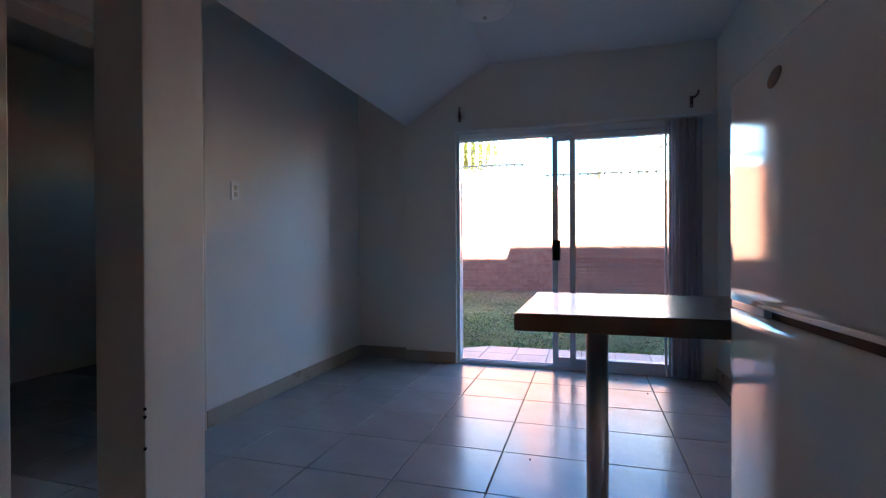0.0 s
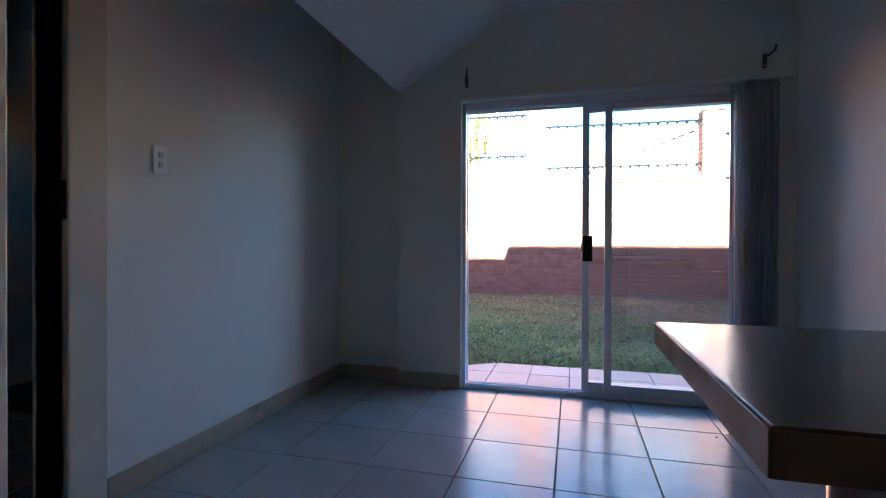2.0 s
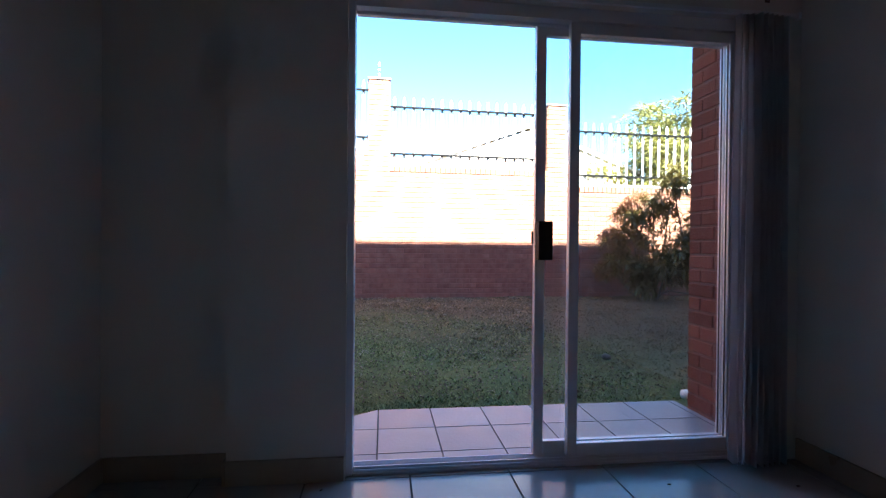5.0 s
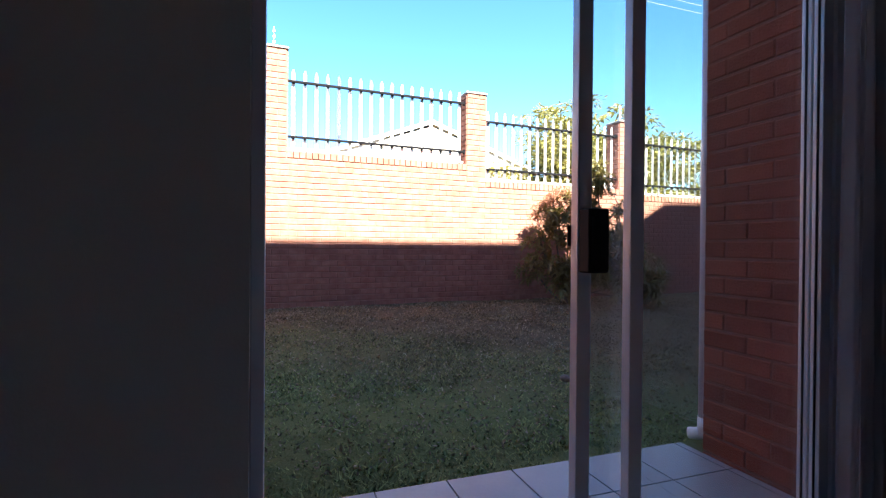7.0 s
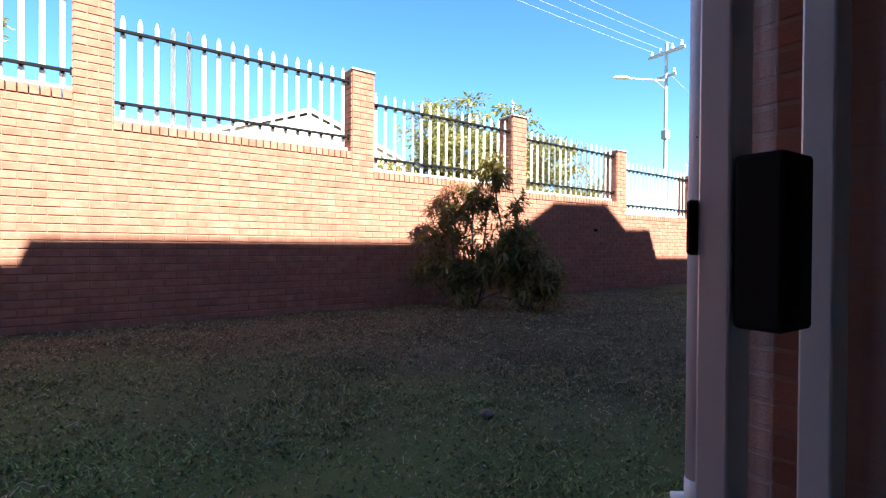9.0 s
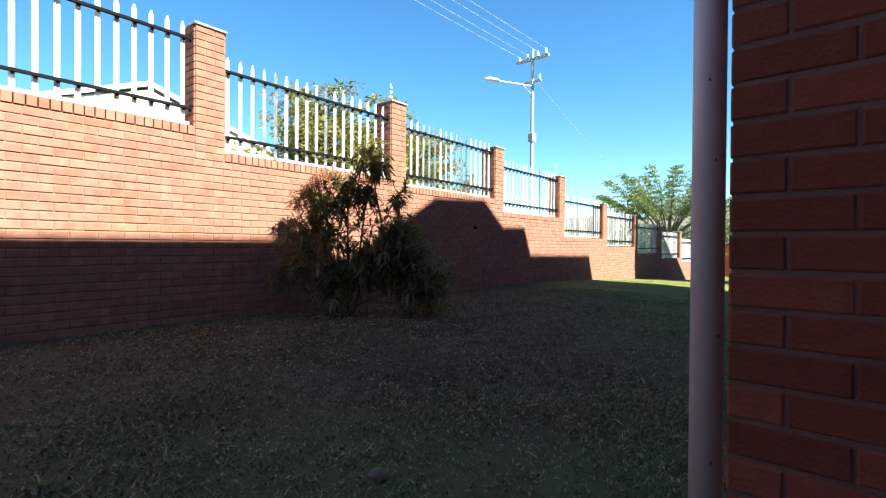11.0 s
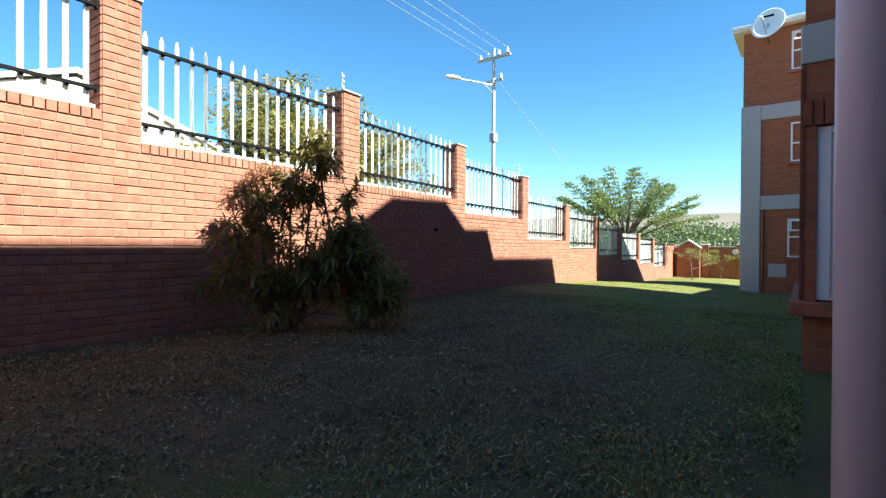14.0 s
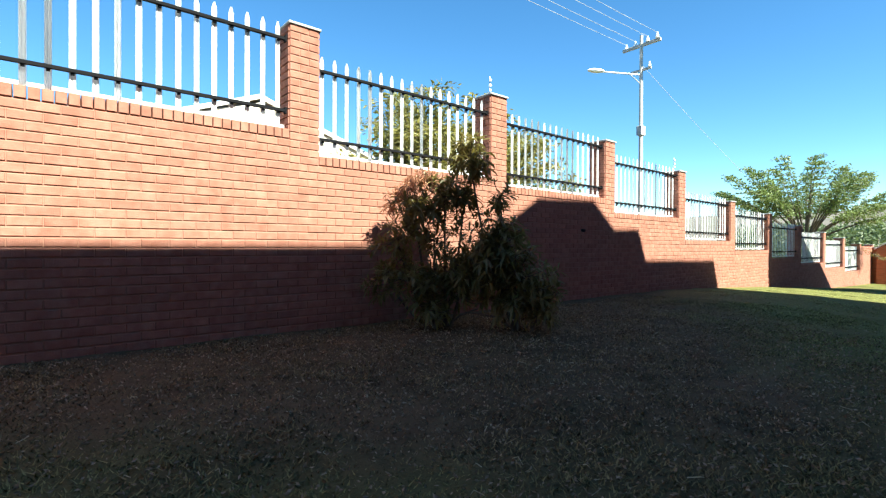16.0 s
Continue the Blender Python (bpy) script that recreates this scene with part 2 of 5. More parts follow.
# ---- the flat's shell ----
CEIL = 2.645
structure("floor", box(-4.3, -2.3, -0.16, 1.2, 4.25, -0.006), GROUT, "dark grout bed under the beige floor tiles", "floor")
structure("wall_north", boxes([
    (-4.3, 4.285, -0.1, -1.6, 4.345, 1.73), (-4.3, 4.285, 1.73, -3.75, 4.345, 2.05), (-3.43, 4.285, 1.73, -1.6, 4.345, 2.05), (-4.3, 4.285, 2.05, -1.6, 4.345, 2.8), (-1.6, 4.2, -0.1, -1.123, 4.345, 2.8), (-1.123, 4.2, 2.06, 0.734, 4.345, 2.8),
    (0.734, 4.2, -0.1, 0.97, 4.345, 2.8)]), WALL_PAINT, "cream painted plaster wall round the sliding door", "wall")
structure("wall_east", box(0.97, -2.3, -0.1, 1.2, 4.33, 2.8), WALL_PAINT, "cream painted plaster wall beside the curtain", "wall")
structure("wall_south", box(-4.3, -2.45, -0.1, 1.2, -2.3, 2.8), WALL_PAINT, "plain cream wall of the kitchen", "wall")
structure("wall_west", boxes([
    (-2.25, 2.13, -0.1, -2.12, 4.285, 2.8), (-2.25, 1.243, 2.06, -2.12, 2.13, 2.8), (-2.25, 1.10, -0.1, -2.12, 1.243, 2.8),
    (-2.25, -2.3, -0.1, -2.12, 0.1, 2.8)]), WALL_PAINT, "cream painted plaster wall with a dark doorway", "wall")
structure("wall_passage", boxes([(-4.45, -2.45, -0.1, -4.3, 4.46, 2.8), (-4.3, 1.08, -0.1, -2.25, 1.20, 2.8)]), WALL_PAINT, "plain walls of the unlit passage", "wall")
structure("wall_stub", box(-1.532, 1.19, -0.006, -1.33, 1.44, 2.8, 0.004), WALL_PAINT, "cream plastered end of a short wall with nail holes", "wall")
structure("ceiling", box(-4.3, -2.3, CEIL, 1.2, 4.3, CEIL + 0.15), CEILING_PAINT, "flat off-white ceiling", "ceiling")
structure("ceiling_slope", extrude_profile([(-0.80, CEIL), (-1.60, 2.165), (-1.60, 2.245), (-0.93, CEIL)], "y", -2.3, 4.21), CEILING_PAINT,
          "sloping white bulkhead under the ceiling", "ceiling")


def skirting(name, runs):
    base = empty(name, "beige tiled skirting along the foot of the wall", "skirting")
    base["kind"] = "structure"
    for (x0, y0), (x1, y1), (nx, ny) in runs:
        d = Vector((x1 - x0, y1 - y0))
        n = max(1, round(d.length / 0.45))
        for i in range(n):
            a, b = Vector((x0, y0)) + d * (i / n), Vector((x0, y0)) + d * ((i + 1) / n)
            u = d.normalized() * 0.0012
            a, b = a + u, b - u
            xa, xb = sorted((a.x, b.x)) if abs(d.x) > abs(d.y) else sorted((a.x, a.x + nx * 0.014))
            ya, yb = sorted((a.y, b.y)) if abs(d.y) > abs(d.x) else sorted((a.y, a.y + ny * 0.014))
            part("skirting_tile", box(xa, ya, 0.001, xb, yb, 0.102, 0.0025), SKIRTING, base)


skirting("baseboard_west", [((-2.12, 2.30), (-2.12, 4.285), (1, 0))])
skirting("baseboard_north", [((-2.104, 4.285), (-1.616, 4.285), (0, -1)), ((-1.6, 4.2), (-1.126, 4.2), (0, -1)), ((-1.6, 4.283), (-1.6, 4.187), (-1, 0))])
skirting("baseboard_east", [((0.97, 1.3), (0.97, 4.19), (-1, 0))])

# doorway on the west wall
door_w = empty("door_1", "cream painted door frame of an open dark doorway", "door frame")
door_w["kind"] = "structure"
part("jamb", box(-2.27, 2.13, 0.0, -2.095, 2.285, 2.06, 0.006), JAMB_PAINT, door_w)
part("jamb", box(-2.27, 1.245, 0.0, -2.095, 1.295, 2.06, 0.006), JAMB_PAINT, door_w)
part("head", box(-2.27, 1.295, 2.0, -2.095, 2.13, 2.06, 0.006), JAMB_PAINT, door_w)
part("strike_plate", boxes([(-2.20, 2.122, 1.12, -2.10, 2.132, 1.26)], 0.003), BLACK_PLASTIC, door_w, "dark metal strike plate")

# Unseen window, sized to let a little daylight into the side room.
side_window = empty("window_1", "unseen small white framed window added to light the side room", "window")
side_window["kind"] = "structure"
part("frame", boxes([(-3.75, 4.29, 1.73, -3.71, 4.34, 2.05), (-3.47, 4.29, 1.73, -3.43, 4.34, 2.05), (-3.71, 4.29, 1.73, -3.47, 4.34, 1.77), (-3.71, 4.29, 2.01, -3.47, 4.34, 2.05)], 0.003), ALUMINIUM, side_window)
part("pane", box(-3.71, 4.313, 1.77, -3.47, 4.317, 2.01), GLASS, side_window).visible_shadow = False

# ---- the boundary wall: local x along it, y = 0 its garden face ----
BW = pose(2.0, 10.55, 0, 0, 0, math.degrees(math.atan(0.045)))
PITCH, PILLAR, FIRST = 3.17, 0.345, -0.06
BL, BH = 0.2315, 0.086
PANEL_TOP = [2.80, 2.56, 2.32, 2.10, 1.96, 1.71, 1.22, 0.97, 0.69, 0.46, 0.20, -0.04, 1.14]
PILLAR_TOP = [4.30, 4.06, 3.81, 3.54, 3.40, 3.15, 2.88, 2.36, 2.16, 1.87, 1.71, 1.53, 1.28, 1.26]
WALL_BASE = [0.05] * 5 + [0.05, 0.0, -0.1, -0.25, -0.5, -0.7, -0.85, -0.95]
FAR_PILLARS = [19.05, 22.55, 26.0, 29.5, 32.75]


def pillar_x(k):
    return FIRST + PITCH * (k - 3) if k < 9 else FAR_PILLARS[k - 9]


def brick_mesh(name, length, height, depth, front=0.013, mat=BRICK):
    """One brick face down local -y: a chamfered block whose back sits in the mortar."""
    c = 0.005
    bm = bmesh.new()
    ring = lambda x, z, y: [bm.verts.new(p) for p in ((x, y, z), (length - x, y, z), (length - x, y, height - z), (x, y, height - z))]
    a, b, d = ring(c, c, -front), ring(0, 0, -front + c), ring(0, 0, depth)
    bm.faces.new(a)
    for p, q in ((a, b), (b, d)):
        for i in range(4):
            j = (i + 1) % 4
            bm.faces.new((p[j], p[i], q[i], q[j]))
    bmesh.ops.recalc_face_normals(bm, faces=bm.faces)
    me = bpy.data.meshes.new(name)
    bm.to_mesh(me)
    bm.free()
    me.materials.append(mat)
    return me


class Mass:
    """Gathers many bricks into one mesh."""

    def __init__(self):
        self.v, self.f = [], []

    def brick(self, m, length, height, depth, front=0.013):
        c, k = 0.005, len(self.v)
        for x, z, y in ((c, c, -front), (0, 0, -front + c), (0, 0, depth)):
            for p in ((x, y, z), (length - x, y, z), (length - x, y, height - z), (x, y, height - z)):
                self.v.append(tuple(m @ Vector(p)))
        self.f.append((k, k + 1, k + 2, k + 3))
        for o in (0, 4):
            for i in range(4):
                j = (i + 1) % 4
                self.f.append((k + o + i, k + o + 4 + i, k + o + 4 + j, k + o + j))

    def finish(self, name, mat, parent, label=""):
        me = bpy.data.meshes.new(name)
        me.from_pydata(self.v, [], self.f)
        me.materials.append(mat)
        ob = new(name, me)
        ob.parent = parent
        ob["kind"] = "stuff"
        if label:
            ob["label"] = label
        return ob


boundary = empty("boundary_wall", "stepped red face-brick boundary wall with brick pillars", "wall")
boundary["kind"] = "structure"
boundary.matrix_world = BW
rng = random.Random(4)
mass = Mass()
near_bricks = []
core = []
ROW0 = -1.29 - 0.086
PANEL_TOP = [ROW0 + round((t - 0.105 - ROW0) / BH) * BH + 0.105 for t in PANEL_TOP]


def wall_panel(x):
    return max(k for k in range(len(PANEL_TOP)) if k == 0 or x >= pillar_x(k))


wall_x0, wall_x1 = pillar_x(0), pillar_x(len(PANEL_TOP))
for k in range(len(PANEL_TOP)):
    x0, top = pillar_x(k), PANEL_TOP[k]
    bay_length = pillar_x(k + 1) - x0
    core.append((x0, -0.0025, WALL_BASE[k] - 0.25, x0 + bay_length, 0.22, top - 0.107))
    # rowlock coping
    n = int((bay_length - PILLAR) / 0.086)
    for i in range(n):
        mass.brick(Matrix.Translation((x0 + PILLAR + 0.004 + i * (bay_length - PILLAR) / n, 0, top - 0.103)), (bay_length - PILLAR) / n - 0.010, 0.103 + rng.uniform(-0.002, 0.003), 0.225, 0.016)
for r in range(60):
    z = ROW0 + r * BH
    x = wall_x0 - (0.5 * BL if r % 2 else 0)
    while x < wall_x1 - 0.01:
        a, b = max(x, wall_x0), min(x + BL - 0.006, wall_x1)
        ka, kb = wall_panel(a), wall_panel(b)
        if ka != kb:
            # a brick at a step ends where the lower panel begins
            edge, fits = pillar_x(kb), [z + BH <= PANEL_TOP[k] - 0.10 for k in (ka, kb)]
            if fits[0] and not fits[1]:
                b = edge
            elif fits[1] and not fits[0]:
                a = edge
            top = max(PANEL_TOP[ka], PANEL_TOP[kb]) if any(fits) else -9
        else:
            top = PANEL_TOP[ka]
        if b - a > 0.03 and z + BH <= top - 0.10 and z + BH > WALL_BASE[ka] - 0.2:
            item = (a, z + rng.uniform(-0.001, 0.001), b - a, rng.uniform(0.0095, 0.0135))
            full = abs((b - a) - (BL - 0.006)) < 1e-4
            if full and 0.2 < a < 5.6 and 1.05 < z and len(near_bricks) < 290:
                near_bricks.append(item)
            else:
                mass.brick(Matrix.Translation((item[0], 0.0, item[1])), item[2], BH - 0.011, 0.02, item[3])
        x += BL
part("mortar_core", boxes(core), MORTAR_RED, boundary, "pale mortar joints")
# pillars
for k in range(len(PILLAR_TOP)):
    x0, top = pillar_x(k), PILLAR_TOP[k]
    low = min(PANEL_TOP[max(0, k - 1)], PANEL_TOP[min(k, len(PANEL_TOP) - 1)]) - 0.11
    part("pillar_core", box(x0 + 0.004, -0.0035, low, x0 + PILLAR - 0.004, PILLAR - 0.002, top - 0.03), MORTAR_RED, boundary)
    part("pillar_cap", box(x0 - 0.02, -0.03, top - 0.03, x0 + PILLAR + 0.02, PILLAR + 0.02, top, 0.008), CONCRETE, boundary, "thin weathered mortar cap")
    z, r = low, 0
    while z < top - 0.05:
        for turn, (ox, oy) in enumerate(((x0, 0), (x0 + PILLAR, 0), (x0 + PILLAR, PILLAR), (x0, PILLAR))):
            m = Matrix.Translation((ox, oy, z)) @ Matrix.Rotation(turn * math.pi / 2, 4, "Z")
            cuts = (0, 0.223, 0.345) if (r + turn) % 2 else (0, 0.121, 0.345)
            for a, b in zip(cuts, cuts[1:]):
                mass.brick(m @ Matrix.Translation((a, 0, 0)), b - a - 0.010, min(BH - 0.011, top - 0.031 - z), 0.02, 0.012)
        z += BH
        r += 1
mass.finish("brickwork", BRICK_MASS, boundary, "weathered red face bricks")


# ---- palisade fence panels ----
def pale_mesh():
    bm = bmesh.new()
    w, d, h = 0.026, 0.012, 1.17
    prof = [(-w, 0), (-w * 0.55, -d), (0, 0.0), (w * 0.55, -d), (w, 0)]
    levels = [0.0, h - 0.06, h]
    rows = []
    for i, z in enumerate(levels):
        s = 0.35 if i == 2 else 1
        rows.append([bm.verts.new((x * s, y, z)) for x, y in prof])
    for a, b in zip(rows, rows[1:]):
        for i in range(4):
            bm.faces.new((a[i], a[i + 1], b[i + 1], b[i]))
    bmesh.ops.solidify(bm, geom=bm.faces[:], thickness=0.003)
    me = bpy.data.meshes.new("pale")
    bm.to_mesh(me)
    bm.free()
    me.materials.append(FENCE_WHITE)
    return me


PALE = pale_mesh()
def fence_panel(k):
    x0, top = pillar_x(k) + PILLAR + 0.01, PANEL_TOP[k]
    fence = empty("palisade_fence_panel", "white steel palisade fence panel with dark rails on the brick wall", "fence", "palisade fence panels")
    fence.matrix_world = BW @ Matrix.Translation((x0, 0.11, top))
    rail_len = pillar_x(k + 1) - x0 - 0.01
    n = round(17 * rail_len / (PITCH - PILLAR))
    for z in (0.20, 1.00):
        bm = boxes([(0, -0.055, z, rail_len, -0.017, z + 0.030)])
        for i in range(n):
            xx = (i + 0.5) * rail_len / n
            add_box(bm, xx - 0.014, -0.040, z - 0.020, xx + 0.014, -0.014, z + 0.004)
        add_box(bm, rail_len - 0.02, -0.062, z - 0.02, rail_len + 0.008, -0.01, z + 0.05)
        part("rail", bm, FENCE_DARK, fence, "dark steel rail with bolts")
    part("rail", box(0, 0.016, 0.035, rail_len, 0.030, 0.068), FENCE_WHITE, fence, "thin white lower bar")
    for i in range(n):
        p = new("pale", PALE)
        p.parent = fence
        p.location = ((i + 0.5) * rail_len / n, 0.0, 0.03)


for k in range(1, len(PANEL_TOP) - 1):
    fence_panel(k)

# ---- own building: fin wall, facade and upper storeys ----
fin = empty("wall_fin", "red face-brick fin wall between two patios", "wall")
fin["kind"] = "structure"
FX, FY0, FY1, FTOP = 0.93, 4.347, 4.965, 2.85
part("mortar_core", box(FX + 0.0055, FY0, -0.1, FX + 0.23, FY1 - 0.0055, FTOP), MORTAR, fin, "pale mortar joints")
upper = empty("apartment_building", "three-storey red brick apartment building above the flat", "building")


def upper_storeys():
    # Unseen roofline: the shadow edge on the boundary wall, projected back towards the sun.
    outline = [(-14, 0.80), (-1.67, 0.80), (-1.58, 1.05), (3.08, 1.05), (3.16, 0.76), (4.33, 0.78), (6.25, 1.87), (7.86, 1.93), (8.61, 1.39), (9.54, 1.42), (9.87, 0.76), (13.46, 0.70), (13.75, 0.0)]
    pts = []
    for x, z in outline:
        z -= 0.03
        run = 10.55 + 0.045 * (x - 2) - 4.32
        pts.append((x + 0.02 * run, z + 1.1 * run))
    # The right end slants in lower down to shape the shadow on the lawn.
    pts = [(pts[0][0], 2.82)] + pts + [(13.4, 5.2), (13.3, 3.4), (13.3, 2.82)]
    part("wall", extrude_profile(pts, "y", 4.18, 4.345), BRICK, upper, "unseen brick front, its top edge shaped to cast the stepped shadow")
    # Unseen slab, added to keep overhead sky off the fin wall and patio.
    part("balcony_slab", box(-1.9, 4.347, 2.86, 1.35, 5.25, 3.02, 0.01), CONCRETE, upper, "unseen grey concrete slab added to shade the patio and fin wall")
    part("roof", box(-12, -6.0, 7.2, 13.3, 4.17, 7.4), CONCRETE, upper, "flat grey roof")
    part("wall", boxes([(-12.3, -6.2, -0.1, 13.3, -6.0, 7.4), (-12.3, -6.0, -0.1, -12.0, 4.17, 7.4), (13.0, -6.0, -0.1, 13.3, 4.17, 7.2)]), BRICK, upper)
    # Unseen wall, added to cut the low sky from the left on the fin.
    part("wall", box(-1.95, 4.347, -0.2, -1.72, 6.2, 2.85), FIN_BRICK, upper, "unseen plain brick wall added to block sky from the fin wall")
    # Unseen low mass, its height chosen to end the sunlit wedge on the lawn.
    part("link", box(13.31, 1.5, -0.6, 18.25, 4.2, 3.35), FIN_BRICK, upper, "unseen low brick mass added to shade the lawn between the blocks")
    part("wall", boxes([(1.2, 4.2, -0.1, 13.3, 4.345, 2.81), (-12, 4.2, -0.1, -4.45, 4.345, 2.81)]), BRICK, upper)


upper_storeys()


# ---- floor tiles ----
def slab_mesh(name, w, d, h, mat, bevel=0.0008):
    bm = box(0, 0, 0, w, d, h)
    bmesh.ops.bevel(bm, geom=[e for e in bm.edges if all(v.co.z > h / 2 for v in e.verts)], offset=bevel, segments=1, affect="EDGES")
    me = bpy.data.meshes.new(name)
    bm.to_mesh(me)
    bm.free()
    me.materials.append(mat)
    return me


def clipped(a, b, lo, hi):
    return max(a, lo), min(b, hi)


def lay_tiles(parent, x_line, y_line, pitch, gap, bounds, z, mat, thick=0.008):
    x0, y0, x1, y1 = bounds
    cache = {}
    i0, j0 = math.floor((x0 - x_line) / pitch), math.floor((y0 - y_line) / pitch)
    for i in range(i0, i0 + int((x1 - x0) / pitch) + 2):
        for j in range(j0, j0 + int((y1 - y0) / pitch) + 2):
            xa, xb = clipped(x_line + i * pitch + gap / 2, x_line + (i + 1) * pitch - gap / 2, x0, x1)
            ya, yb = clipped(y_line + j * pitch + gap / 2, y_line + (j + 1) * pitch - gap / 2, y0, y1)
            if xb - xa < 0.01 or yb - ya < 0.01:
                continue
            key = round(xb - xa, 3), round(yb - ya, 3)
            if key not in cache:
                cache[key] = slab_mesh("tile", xb - xa, yb - ya, thick, mat)
            t = new("tile", cache[key])
            t.parent = parent
            t.location = (xa, ya, z - thick)
            t.rotation_euler = (rng.uniform(-0.0012, 0.0012), rng.uniform(-0.0012, 0.0012), 0)


floor = bpy.data.objects["floor"]
lay_tiles(floor, 0.02, 3.33, 0.435, 0.0075, (-2.12, -2.3, 0.97, 4.2), 0.0, FLOOR_TILE)
lay_tiles(floor, 0.02, 3.33, 0.435, 0.0075, (-4.3, -0.9, -2.12, 3.0), 0.0, FLOOR_TILE)
lay_tiles(floor, 0.02, 3.33, 0.435, 0.0075, (-1.123, 4.2, 0.733, 4.23), 0.0, FLOOR_TILE)
lay_tiles(floor, 0.02, 3.33, 0.435, 0.0075, (-2.12, 4.2, -1.6, 4.285), 0.0, FLOOR_TILE)


# ---- sliding glass door ----
def sliding_door():
    d = empty("sliding_door", "white aluminium sliding glass door standing open onto the patio", "door")
    x0, x1, top, y = -1.122, 0.733, 2.058, 4.23
    part("jamb", boxes([(x0, y, 0.0, x0 + 0.028, y + 0.030, top), (x0, y + 0.031, 0.0, x0 + 0.022, y + 0.078, top), (x0, y + 0.079, 0.0, x0 + 0.028, y + 0.105, top)], 0.002), ALUMINIUM, d)
    part("jamb", boxes([(x1 - 0.045, y, 0.0, x1, y + 0.105, top)], 0.003), ALUMINIUM, d)
    part("head", boxes([(x0 + 0.03, y, top - 0.055, x1 - 0.045, y + 0.105, top), (x0 + 0.03, y + 0.046, top - 0.07, x1 - 0.045, y + 0.052, top - 0.055)], 0.002), ALUMINIUM, d)
    part("sill", boxes([(x0 + 0.03, y, -0.05, x1 - 0.045, 4.345, 0.012), (x0 + 0.03, y + 0.015, 0.012, x1 - 0.045, y + 0.021, 0.034),
                        (x0 + 0.03, y + 0.067, 0.012, x1 - 0.045, y + 0.073, 0.034), (x0 + 0.03, y + 0.002, 0.012, x1 - 0.045, y + 0.006, 0.026)], 0.0015), ALUMINIUM, d)

    def leaf(name, a, b, y, label):
        p = part(name, boxes([(a, y, 0.036, a + 0.046, y + 0.034, 2.0), (b - 0.046, y, 0.036, b, y + 0.034, 2.0)], 0.003), ALUMINIUM, d, label)
        part("rail", box(a + 0.046, y + 0.002, 0.036, b - 0.046, y + 0.032, 0.095, 0.003), ALUMINIUM, p)
        part("rail", box(a + 0.046, y + 0.002, 1.95, b - 0.046, y + 0.032, 2.0, 0.003), ALUMINIUM, p)
        part("gasket", boxes([(a + 0.046, y + 0.0135, 0.095, a + 0.048, y + 0.0205, 1.95), (b - 0.048, y + 0.0135, 0.095, b - 0.046, y + 0.0205, 1.95)]), BLACK_PLASTIC, p)
        g = part("pane", box(a + 0.044, y + 0.015, 0.09, b - 0.044, y + 0.019, 1.955), GLASS, p, "clear glass pane")
        g.visible_shadow = False
        return p

    s = leaf("sliding_leaf", -0.284, 0.687, y + 0.050, "open sliding leaf with a black handle")
    part("handle", boxes([(-0.282, y + 0.002, 0.927, -0.216, y + 0.049, 1.102), (-0.276, y - 0.006, 0.950, -0.262, y + 0.003, 1.080)], 0.005), BLACK_PLASTIC, s, "chunky black plastic handle")
    part("handle", boxes([(-0.290, y + 0.085, 1.00, -0.268, y + 0.094, 1.06)], 0.004), BLACK_PLASTIC, s, "black outer pull")
    leaf("fixed_leaf", -0.138, 0.687, y + 0.010, "fixed glass leaf")
    part("lock_keep", boxes([(x0 + 0.022, y + 0.036, 0.90, x0 + 0.027, y + 0.070, 1.14)], 0.001), STEEL, d, "steel keep on the jamb")
    return d


sliding_door()


def cloth(x0, x1, y, z0, z1, waves, amp, seed, thick=0.003):
    r = random.Random(seed)
    ph = [r.uniform(0, 6.28) for _ in range(4)]
    nx, nz = waves * 10, 26
    bm = bmesh.new()
    grid = []
    for j in range(nz + 1):
        v = j / nz
        row = []
        for i in range(nx + 1):
            u = i / nx
            flare = 1 + 0.18 * (1 - v) ** 2
            a = amp * (0.65 + 0.35 * math.sin(3.1 * u + ph[0])) * (0.75 + 0.35 * (1 - v))
            yy = y + a * math.sin(u * waves * 6.283 + 0.9 * math.sin(2.1 * v + ph[1]) + 0.5 * math.sin(9 * u + ph[2]))
            xm = (x0 + x1) / 2
            row.append(bm.verts.new((xm + (x0 + (x1 - x0) * u - xm) * flare, yy, z0 + (z1 - z0) * v + (0.006 * math.sin(u * 40 + ph[3]) if j == 0 else 0))))
        grid.append(row)
    for a, b in zip(grid, grid[1:]):
        for i in range(nx):
            bm.faces.new((a[i], a[i + 1], b[i + 1], b[i]))
    bmesh.ops.solidify(bm, geom=bm.faces[:], thickness=thick)
    return bm


def curtain():
    c = empty("curtain", "dark grey pleated curtain with white lining drawn aside from the door", "curtain")
    part("drape", cloth(0.655, 0.825, 4.115, 0.022, 2.03, 6, 0.036, 3), CURTAIN_CLOTH, c, "dark grey cloth", smooth=True)
    for x0, x1, seed in ((0.588, 0.602, 4), (0.616, 0.630, 9), (0.640, 0.652, 6)):
        part("drape", cloth(x0, x1, 4.125, 0.026, 2.03, 1, 0.034, seed), CURTAIN_CLOTH, c, "single hanging pleat", smooth=True)
    part("lining", cloth(0.818, 0.856, 4.150, 0.06, 2.03, 1, 0.012, 8), LINING_CLOTH, c, "white lining edge", smooth=True)


curtain()
track = empty("curtain_track", "slim white curtain track above the sliding door", "curtain rail")
part("rail", box(-1.12, 4.182, 2.062, 0.935, 4.2, 2.082, 0.002), WHITE_PLASTIC, track)
